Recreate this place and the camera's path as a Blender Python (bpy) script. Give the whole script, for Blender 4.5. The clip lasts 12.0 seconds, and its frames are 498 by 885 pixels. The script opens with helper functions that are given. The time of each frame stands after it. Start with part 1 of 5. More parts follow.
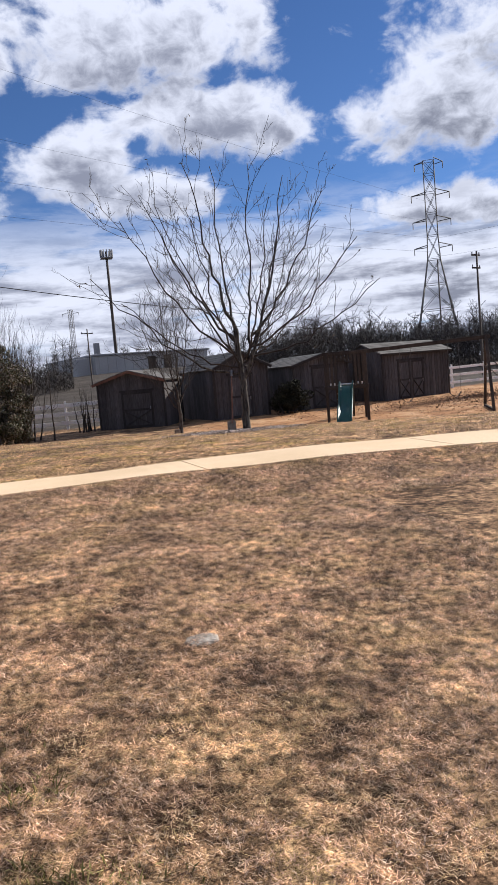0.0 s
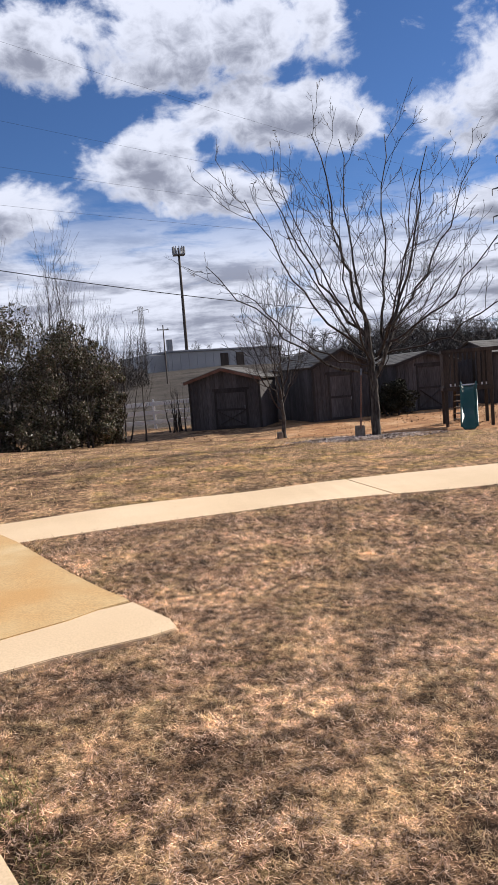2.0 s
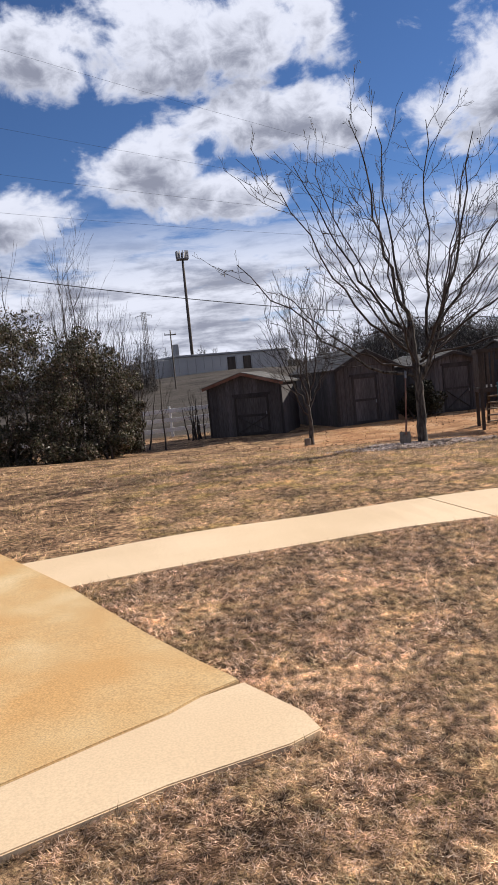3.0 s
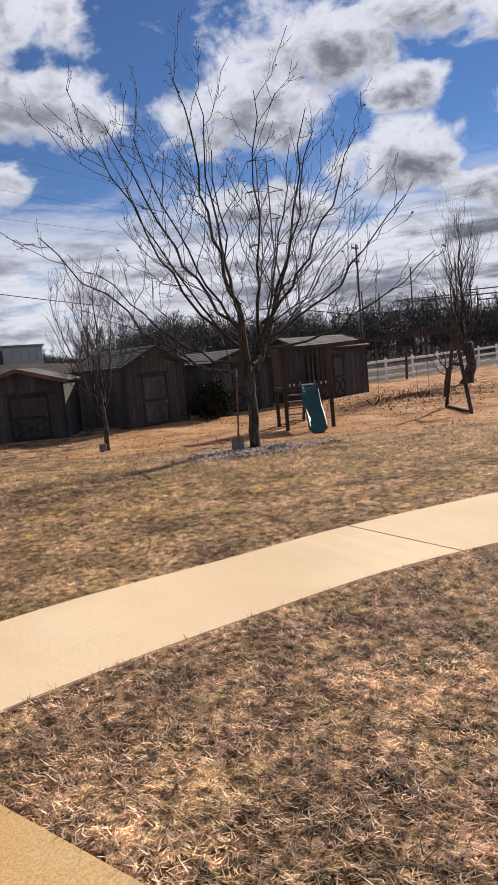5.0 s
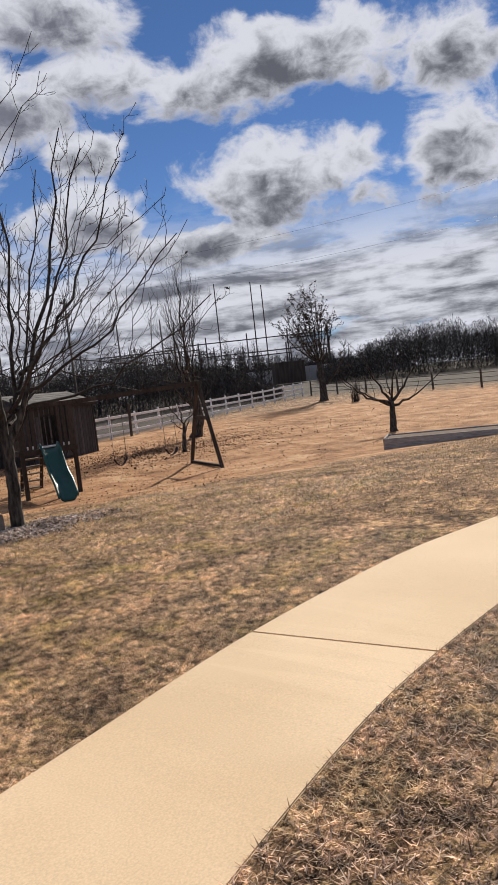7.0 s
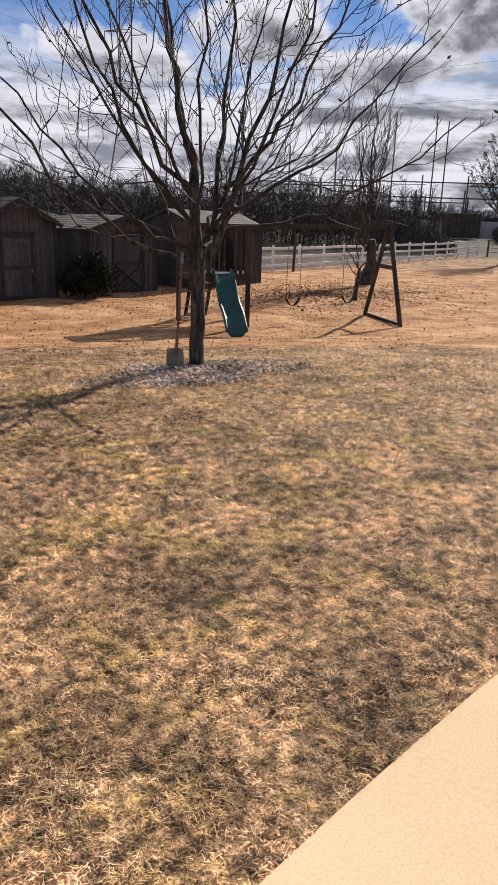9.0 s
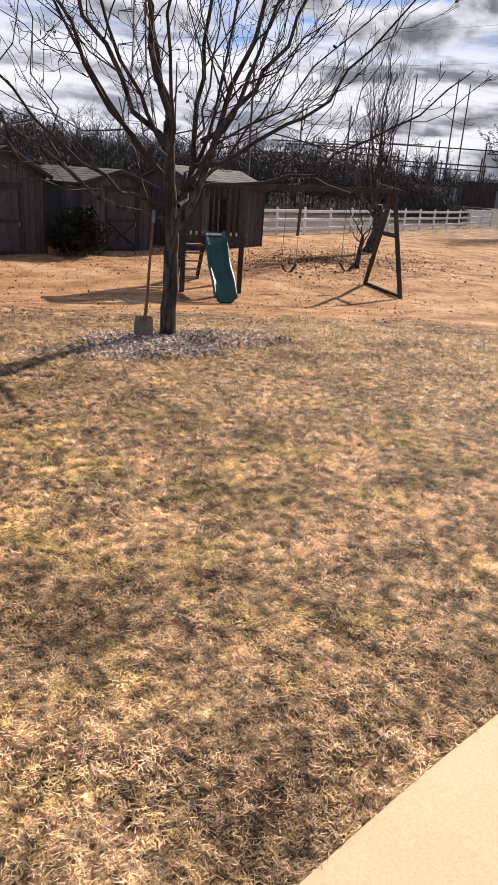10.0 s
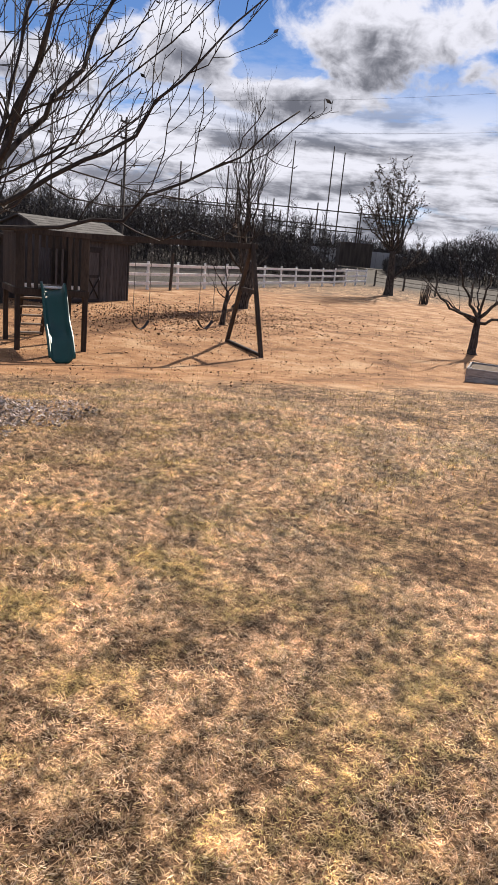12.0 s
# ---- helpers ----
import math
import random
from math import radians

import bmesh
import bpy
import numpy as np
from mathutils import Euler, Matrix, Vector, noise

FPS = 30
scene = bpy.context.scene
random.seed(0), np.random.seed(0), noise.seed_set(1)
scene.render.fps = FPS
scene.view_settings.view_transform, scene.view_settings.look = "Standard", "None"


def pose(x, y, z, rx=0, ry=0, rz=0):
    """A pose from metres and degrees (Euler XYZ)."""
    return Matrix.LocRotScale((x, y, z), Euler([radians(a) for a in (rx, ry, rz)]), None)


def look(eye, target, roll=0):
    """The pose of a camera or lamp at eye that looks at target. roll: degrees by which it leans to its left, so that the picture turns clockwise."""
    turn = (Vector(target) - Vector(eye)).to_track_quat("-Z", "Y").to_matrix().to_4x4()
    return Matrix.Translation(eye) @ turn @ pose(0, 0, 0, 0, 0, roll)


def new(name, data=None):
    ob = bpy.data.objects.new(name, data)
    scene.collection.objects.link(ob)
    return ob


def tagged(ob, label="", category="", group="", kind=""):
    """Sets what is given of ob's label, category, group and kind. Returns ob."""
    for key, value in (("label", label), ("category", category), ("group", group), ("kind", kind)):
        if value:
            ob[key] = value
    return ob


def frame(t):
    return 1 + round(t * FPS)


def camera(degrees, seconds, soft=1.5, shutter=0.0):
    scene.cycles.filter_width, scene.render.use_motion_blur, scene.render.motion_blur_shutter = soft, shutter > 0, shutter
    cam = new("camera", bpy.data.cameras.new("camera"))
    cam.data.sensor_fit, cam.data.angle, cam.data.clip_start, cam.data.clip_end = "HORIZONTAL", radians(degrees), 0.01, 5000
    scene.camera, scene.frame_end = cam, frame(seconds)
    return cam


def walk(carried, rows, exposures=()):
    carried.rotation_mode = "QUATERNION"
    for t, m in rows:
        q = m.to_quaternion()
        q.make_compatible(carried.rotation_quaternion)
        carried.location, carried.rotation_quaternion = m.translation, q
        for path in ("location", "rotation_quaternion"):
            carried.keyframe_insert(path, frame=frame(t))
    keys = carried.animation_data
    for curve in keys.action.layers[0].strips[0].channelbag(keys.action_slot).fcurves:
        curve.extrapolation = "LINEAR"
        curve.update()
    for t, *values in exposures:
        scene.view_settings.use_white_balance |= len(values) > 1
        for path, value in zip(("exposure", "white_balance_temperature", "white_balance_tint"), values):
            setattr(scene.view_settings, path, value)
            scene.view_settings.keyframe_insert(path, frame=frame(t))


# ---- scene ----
cam = camera(38.0, 12.0)
PATH = [
    (0, (-1.3, 0.668, 1.286), (-0.756, 2.584, 1.108), -4.9),
    (0.5, (-1.612, 1.308, 1.295), (-1.329, 3.28, 1.119), -5.1),
    (1, (-1.785, 1.864, 1.341), (-1.438, 3.826, 1.169), -4.1),
    (1.5, (-2.029, 2.49, 1.395), (-1.69, 4.455, 1.247), -4.2),
    (2, (-2.25, 3.067, 1.457), (-1.876, 5.024, 1.286), -4.4),
    (2.5, (-2.481, 3.738, 1.517), (-2.162, 5.704, 1.339), -5.9),
    (3, (-2.739, 4.321, 1.581), (-2.377, 6.281, 1.42), -5.6),
    (3.2, (-2.801, 4.585, 1.577), (-2.344, 6.525, 1.407), -5.7),
    (4.8, (-3.291, 6.609, 1.691), (-2.361, 8.364, 1.457), -5.3),
    (5, (-3.351, 6.873, 1.709), (-2.364, 8.598, 1.48), -5.1),
    (5.5, (-3.375, 7.475, 1.71), (-2.209, 9.088, 1.517), -5.9),
    (6, (-3.388, 8.094, 1.724), (-2.024, 9.55, 1.579), -7.1),
    (6.5, (-3.28, 8.641, 1.748), (-1.72, 9.885, 1.611), -7.8),
    (6.7, (-3.222, 8.894, 1.751), (-1.615, 10.078, 1.62), -7.2),
    (8.3, (-3.027, 10.66, 1.914), (-1.576, 11.983, 1.536), -0.6),
    (8.5, (-2.948, 10.816, 1.91), (-1.544, 12.172, 1.475), 0.2),
    (9, (-2.609, 11.115, 1.876), (-1.308, 12.524, 1.308), 1.9),
    (9.5, (-2.208, 11.306, 1.86), (-0.945, 12.719, 1.221), 3.1),
    (10, (-1.765, 11.397, 1.875), (-0.489, 12.786, 1.213), 4.1),
    (10.5, (-1.287, 11.48, 1.879), (0.009, 12.855, 1.222), 4.7),
    (11, (-0.869, 11.636, 1.878), (0.461, 12.988, 1.243), 5.2),
    (11.5, (-0.393, 11.736, 1.865), (0.988, 13.056, 1.273), 5.3),
    (12, (0.08, 11.894, 1.856), (1.583, 13.114, 1.354), 5.4),
]
walk(cam, [(t, look(eye, target, roll)) for t, eye, target, roll in PATH],
     exposures=[(0, 0.66, 5850, 10), (3.2, 0.60, 6050, 10), (5, 0.47, 6200, 10), (6.5, 0.33, 6200, 9), (8.3, 0.36, 6300, 10), (8.5, 0.38, 6300, 10),
                (9.0, 0.60, 6350, 11), (9.5, 0.77, 6350, 11), (10.5, 0.80, 6300, 11), (12, 0.68, 6300, 11)])

# ---- light: low winter sun behind the play yard, broken cumulus ----
SUN_AZ, SUN_EL = radians(71), radians(29.5)
sun_dir = Vector((math.sin(SUN_AZ) * math.cos(SUN_EL), math.cos(SUN_AZ) * math.cos(SUN_EL), math.sin(SUN_EL)))
sun = new("sun", bpy.data.lights.new("sun", "SUN"))
sun.data.energy, sun.data.angle, sun.data.color = 5.0, radians(0.6), (1.0, 0.88, 0.72)
sun.matrix_world = look(sun_dir * 60, (0, 0, 0))


def sky_world():
    world = bpy.data.worlds.new("sky")
    scene.world = world
    world.use_nodes = True
    nt = world.node_tree
    nt.nodes.clear()
    N, L = nt.nodes.new, nt.links.new

    def maths(op, a, b=None, c=None, clamp=False):
        n = N("ShaderNodeMath")
        n.operation, n.use_clamp = op, clamp
        for i, v in enumerate((a, b, c)):
            if v is None:
                continue
            if isinstance(v, (int, float)):
                n.inputs[i].default_value = v
            else:
                L(v, n.inputs[i])
        return n.outputs[0]

    def smooth(v, lo, hi):
        n = N("ShaderNodeMapRange")
        n.interpolation_type = "SMOOTHSTEP"
        L(v, n.inputs["Value"])
        n.inputs["From Min"].default_value, n.inputs["From Max"].default_value = lo, hi
        return n.outputs["Result"]

    sky = N("ShaderNodeTexSky")
    sky.sky_type, sky.sun_disc = "NISHITA", False
    sky.sun_elevation, sky.sun_rotation = SUN_EL, SUN_AZ
    sky.air_density, sky.dust_density, sky.ozone_density = 0.8, 0.0, 3.0
    geo = N("ShaderNodeTexCoord")
    sep = N("ShaderNodeSeparateXYZ")
    L(geo.outputs["Generated"], sep.inputs[0])
    x, y, z = sep.outputs
    az = maths("ARCTAN2", x, y)
    el = maths("ARCSINE", z)
    com = N("ShaderNodeCombineXYZ")
    L(az, com.inputs[0]); L(el, com.inputs[1])
    azel = com.outputs[0]

    def fbm(scale, detail, rough, stretch, off=(0, 0, 0), distort=0.0):
        m = N("ShaderNodeMapping")
        L(azel, m.inputs[0])
        m.inputs["Scale"].default_value, m.inputs["Location"].default_value = stretch, off
        n = N("ShaderNodeTexNoise")
        n.inputs["Scale"].default_value, n.inputs["Detail"].default_value = scale, detail
        n.inputs["Roughness"].default_value, n.inputs["Distortion"].default_value = rough, distort
        L(m.outputs[0], n.inputs["Vector"])
        return maths("SUBTRACT", n.outputs["Fac"], 0.5)

    def heap(shift, size):
        """How deep a direction lies inside the nearest heap of cumulus, in heap radii."""
        best = None
        for a, e, w, h in CLOUDS:
            v = N("ShaderNodeVectorMath"); v.operation = "SUBTRACT"
            L(azel, v.inputs[0])
            v.inputs[1].default_value = (radians(a), radians(e + shift * h), 0)
            k = N("ShaderNodeVectorMath"); k.operation = "MULTIPLY"
            L(v.outputs[0], k.inputs[0])
            k.inputs[1].default_value = (1 / radians(w * size), 1 / radians(h * size), 0)
            q = N("ShaderNodeVectorMath"); q.operation = "LENGTH"
            L(k.outputs[0], q.inputs[0])
            r = q.outputs["Value"]
            best = r if best is None else maths("MINIMUM", best, r)
        return maths("SUBTRACT", 1.0, best)

    puffs = fbm(9.0, 9.0, 0.58, (1.0, 1.5, 1.0), (0.3, 0.1, 0), 0.35)
    billow = fbm(26.0, 6.0, 0.6, (1.0, 1.4, 1.0), (2.0, 0.4, 0), 0.4)
    bank = fbm(6.0, 9.0, 0.62, (1.0, 4.2, 1.0), (0.0, 0.7, 0), 0.3)
    open_sky = fbm(3.2, 8.0, 0.55, (1.0, 1.8, 1.0), (4.0, 2.0, 0), 0.3)
    inside_ = heap(0.0, 1.08)
    dens = maths("ADD", inside_, maths("ADD", maths("MULTIPLY", puffs, 2.5), maths("MULTIPLY", billow, 0.75)))
    cover = smooth(dens, -0.14, 0.36)
    # flat banks of cloud towards the horizon
    low = smooth(el, radians(15.5), radians(7.5))
    cover = maths("MAXIMUM", cover, maths("MULTIPLY", low, smooth(maths("ADD", bank, maths("MULTIPLY", low, 0.22)), -0.06, 0.14)))
    # the rest of the sky carries the same broken cumulus
    east = smooth(maths("ABSOLUTE", maths("SUBTRACT", az, radians(34))), radians(42), radians(54))
    high = smooth(el, radians(28), radians(33))
    cover = maths("MAXIMUM", cover, maths("MULTIPLY", maths("MAXIMUM", east, high), smooth(open_sky, -0.02, 0.10)))
    # grey undersides
    belly = maths("ADD", heap(-0.38, 0.98), maths("ADD", maths("MULTIPLY", puffs, 2.0), maths("MULTIPLY", billow, 2.0)))
    depth = smooth(belly, -0.02, 1.15)
    streak = smooth(maths("ADD", maths("MULTIPLY", fbm(7.0, 8.0, 0.62, (1.0, 5.0, 1.0), (1.5, 0.2, 0), 0.2), 1.0), maths("MULTIPLY", billow, 0.2)), -0.09, 0.17)
    depth = maths("MAXIMUM", depth, maths("MULTIPLY", low, maths("MULTIPLY", streak, 0.95)))
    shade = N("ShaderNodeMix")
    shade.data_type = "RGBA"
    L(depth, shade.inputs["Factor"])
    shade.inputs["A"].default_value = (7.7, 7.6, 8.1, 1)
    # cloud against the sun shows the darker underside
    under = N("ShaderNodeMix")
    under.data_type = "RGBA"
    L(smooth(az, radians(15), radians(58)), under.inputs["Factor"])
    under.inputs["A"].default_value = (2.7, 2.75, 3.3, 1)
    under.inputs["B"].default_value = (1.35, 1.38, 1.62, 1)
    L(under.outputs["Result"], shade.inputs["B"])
    thin = N("ShaderNodeMix")
    thin.data_type, thin.blend_type = "RGBA", "MULTIPLY"
    thin.inputs["Factor"].default_value = 1.0
    L(sky.outputs[0], thin.inputs["A"])
    thin.inputs["B"].default_value = (0.58, 0.66, 0.80, 1)
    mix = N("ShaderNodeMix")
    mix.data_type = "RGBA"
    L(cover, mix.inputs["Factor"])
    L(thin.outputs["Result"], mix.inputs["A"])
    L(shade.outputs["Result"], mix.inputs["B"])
    bg = N("ShaderNodeBackground")
    bg.inputs["Strength"].default_value = 0.072
    L(mix.outputs["Result"], bg.inputs["Color"])
    out = N("ShaderNodeOutputWorld")
    L(bg.outputs[0], out.inputs["Surface"])


# heaps of cumulus: bearing, height, half width and half height, in degrees
CLOUDS = [
    (9.9, 24.4, 10.2, 3.4), (15.1, 19.0, 7.9, 2.3), (5.3, 16.8, 4.4, 2.8), (10.5, 14.4, 5.0, 2.0),
    (32.0, 18.3, 6.4, 3.4), (31.3, 11.2, 6.2, 1.7),
    (40.8, 26.5, 8.5, 2.4), (44.4, 22.9, 5.2, 2.2), (60.4, 22.8, 10.0, 2.8), (59.3, 15.0, 7.9, 3.4),
    (71.1, 15.5, 3.3, 4.8), (71.9, 22.1, 3.9, 2.8), (43.3, 13.8, 5.0, 2.4), (51.7, 11.2, 6.2, 1.6),
    (37.9, 22.2, 6.0, 3.3), (43.5, 18.1, 3.0, 1.4), (20.9, 17.8, 1.9, 1.5), (53.3, 21.6, 4.8, 2.2),
    (-4.5, 24.0, 6.0, 2.6), (-6.0, 13.0, 6.0, 2.2),
]
sky_world()

# ---- materials ----


def material(name, base, other=None, scale=3.0, rough=0.85, bump=0.3, fine=60.0, metallic=0.0, amount=0.6, stretch=(1, 1, 1), third=None, coat=0.0, per_object=0.0, specular=0.3):
    """A surface with a large-scale stain, a fine grain and a fine relief."""
    m = bpy.data.materials.new(name)
    m.use_nodes = True
    nt = m.node_tree
    N, L = nt.nodes.new, nt.links.new
    bs = nt.nodes["Principled BSDF"]
    bs.inputs["Roughness"].default_value, bs.inputs["Metallic"].default_value = rough, metallic
    bs.inputs["Specular IOR Level"].default_value = specular
    bs.inputs["Coat Weight"].default_value = coat
    tc = N("ShaderNodeTexCoord")
    mp = N("ShaderNodeMapping")
    mp.inputs["Scale"].default_value = stretch
    L(tc.outputs["Object"], mp.inputs[0])
    big, small = N("ShaderNodeTexNoise"), N("ShaderNodeTexNoise")
    for n, s, d in ((big, scale, 5), (small, fine, 6)):
        n.inputs["Scale"].default_value, n.inputs["Detail"].default_value = s, d
        L(mp.outputs[0], n.inputs["Vector"])
    ramp = N("ShaderNodeValToRGB")
    ramp.color_ramp.elements[0].position, ramp.color_ramp.elements[1].position = 0.36, 0.66
    ramp.color_ramp.elements[0].color = (*base, 1)
    ramp.color_ramp.elements[1].color = (*(other or [c * 1.35 for c in base]), 1)
    if third:
        e = ramp.color_ramp.elements.new(0.52)
        e.color = (*third, 1)
    L(big.outputs["Fac"], ramp.inputs[0])
    mul = N("ShaderNodeMix")
    mul.data_type, mul.blend_type = "RGBA", "MULTIPLY"
    mul.inputs["Factor"].default_value = amount
    gr = N("ShaderNodeValToRGB")
    gr.color_ramp.elements[0].position, gr.color_ramp.elements[1].position = 0.3, 0.65
    gr.color_ramp.elements[0].color = (0.35, 0.35, 0.35, 1)
    gr.color_ramp.elements[1].color = (1.15, 1.15, 1.15, 1)
    L(small.outputs["Fac"], gr.inputs[0])
    L(ramp.outputs[0], mul.inputs["A"])
    L(gr.outputs[0], mul.inputs["B"])
    col = mul.outputs["Result"]
    if per_object:
        info = N("ShaderNodeObjectInfo")
        hs = N("ShaderNodeHueSaturation")
        mr = N("ShaderNodeMapRange")
        mr.inputs["To Min"].default_value, mr.inputs["To Max"].default_value = 1 - per_object, 1 + per_object
        L(info.outputs["Random"], mr.inputs["Value"])
        L(mr.outputs[0], hs.inputs["Value"])
        L(col, hs.inputs["Color"])
        col = hs.outputs[0]
    L(col, bs.inputs["Base Color"])
    bp = N("ShaderNodeBump")
    bp.inputs["Strength"].default_value, bp.inputs["Distance"].default_value = bump, 0.01
    L(small.outputs["Fac"], bp.inputs["Height"])
    L(bp.outputs[0], bs.inputs["Normal"])
    return m


def island_material(name, colours, rough=0.8, trans=0.0, drift=None, living=0.3):
    """For joined blades, leaves and twigs: each island draws one of the colours."""
    m = bpy.data.materials.new(name)
    m.use_nodes = True
    nt = m.node_tree
    N, L = nt.nodes.new, nt.links.new
    bs = nt.nodes["Principled BSDF"]
    bs.inputs["Roughness"].default_value = rough
    bs.inputs["Specular IOR Level"].default_value = 0.2
    geo = N("ShaderNodeNewGeometry")
    ramp = N("ShaderNodeValToRGB")
    el = ramp.color_ramp.elements
    el[0].color, el[1].color = (*colours[0], 1), (*colours[-1], 1)
    for i, c in enumerate(colours[1:-1], 1):
        e = el.new(i / (len(colours) - 1))
        e.color = (*c, 1)
    L(geo.outputs["Random Per Island"], ramp.inputs[0])
    tc = N("ShaderNodeTexCoord")
    nz = N("ShaderNodeTexNoise")
    nz.inputs["Scale"].default_value, nz.inputs["Detail"].default_value, nz.inputs["Roughness"].default_value = 1.4, 9, 0.72
    L(tc.outputs["Object"], nz.inputs["Vector"])
    mr = N("ShaderNodeMapRange")
    mr.inputs["From Min"].default_value, mr.inputs["From Max"].default_value = 0.36, 0.64
    mr.inputs["To Min"].default_value, mr.inputs["To Max"].default_value = 0.5, 1.45
    L(nz.outputs["Fac"], mr.inputs["Value"])
    n2, m2, mm = N("ShaderNodeTexNoise"), N("ShaderNodeMapRange"), N("ShaderNodeMath")
    n2.inputs["Scale"].default_value, n2.inputs["Detail"].default_value, n2.inputs["Roughness"].default_value = 14.0, 5, 0.52
    L(tc.outputs["Object"], n2.inputs["Vector"])
    m2.inputs["From Min"].default_value, m2.inputs["From Max"].default_value = 0.36, 0.64
    m2.inputs["To Min"].default_value, m2.inputs["To Max"].default_value = 0.33, 1.68
    L(n2.outputs["Fac"], m2.inputs["Value"])
    mm.operation = "MULTIPLY"
    L(mr.outputs[0], mm.inputs[0]); L(m2.outputs[0], mm.inputs[1])
    hs = N("ShaderNodeHueSaturation")
    L(mm.outputs[0], hs.inputs["Value"])
    src = ramp.outputs[0]
    if drift:
        n3, m3, mx3 = N("ShaderNodeTexNoise"), N("ShaderNodeMapRange"), N("ShaderNodeMix")
        n3.inputs["Scale"].default_value, n3.inputs["Detail"].default_value, n3.inputs["Roughness"].default_value = 2.6, 10, 0.78
        L(tc.outputs["Object"], n3.inputs["Vector"])
        m3.inputs["From Min"].default_value, m3.inputs["From Max"].default_value = 0.45, 0.62
        m3.inputs["To Max"].default_value = 0.65
        L(n3.outputs["Fac"], m3.inputs["Value"])
        mx3.data_type = "RGBA"
        L(m3.outputs[0], mx3.inputs["Factor"])
        L(src, mx3.inputs["A"])
        mx3.inputs["B"].default_value = (*drift, 1)
        src = mx3.outputs["Result"]
        # a little yellow-green where the lawn still lives
        n4, m4, mx4 = N("ShaderNodeTexNoise"), N("ShaderNodeMapRange"), N("ShaderNodeMix")
        n4.inputs["Scale"].default_value, n4.inputs["Detail"].default_value, n4.inputs["Roughness"].default_value = 1.5, 10, 0.76
        off = N("ShaderNodeMapping")
        off.inputs["Location"].default_value = (7.3, 2.1, 0)
        L(tc.outputs["Object"], off.inputs[0])
        L(off.outputs[0], n4.inputs["Vector"])
        m4.inputs["From Min"].default_value, m4.inputs["From Max"].default_value = 0.49, 0.59
        m4.inputs["To Max"].default_value = living
        L(n4.outputs["Fac"], m4.inputs["Value"])
        mx4.data_type = "RGBA"
        L(m4.outputs[0], mx4.inputs["Factor"])
        L(src, mx4.inputs["A"])
        mx4.inputs["B"].default_value = (0.56, 0.43, 0.12, 1)
        src = mx4.outputs["Result"]
    L(src, hs.inputs["Color"])
    L(hs.outputs[0], bs.inputs["Base Color"])
    if trans:
        tl, mx = N("ShaderNodeBsdfTranslucent"), N("ShaderNodeMixShader")
        L(hs.outputs[0], tl.inputs["Color"])
        mx.inputs[0].default_value = trans
        L(bs.outputs[0], mx.inputs[1]); L(tl.outputs[0], mx.inputs[2])
        L(mx.outputs[0], nt.nodes["Material Output"].inputs["Surface"])
    return m


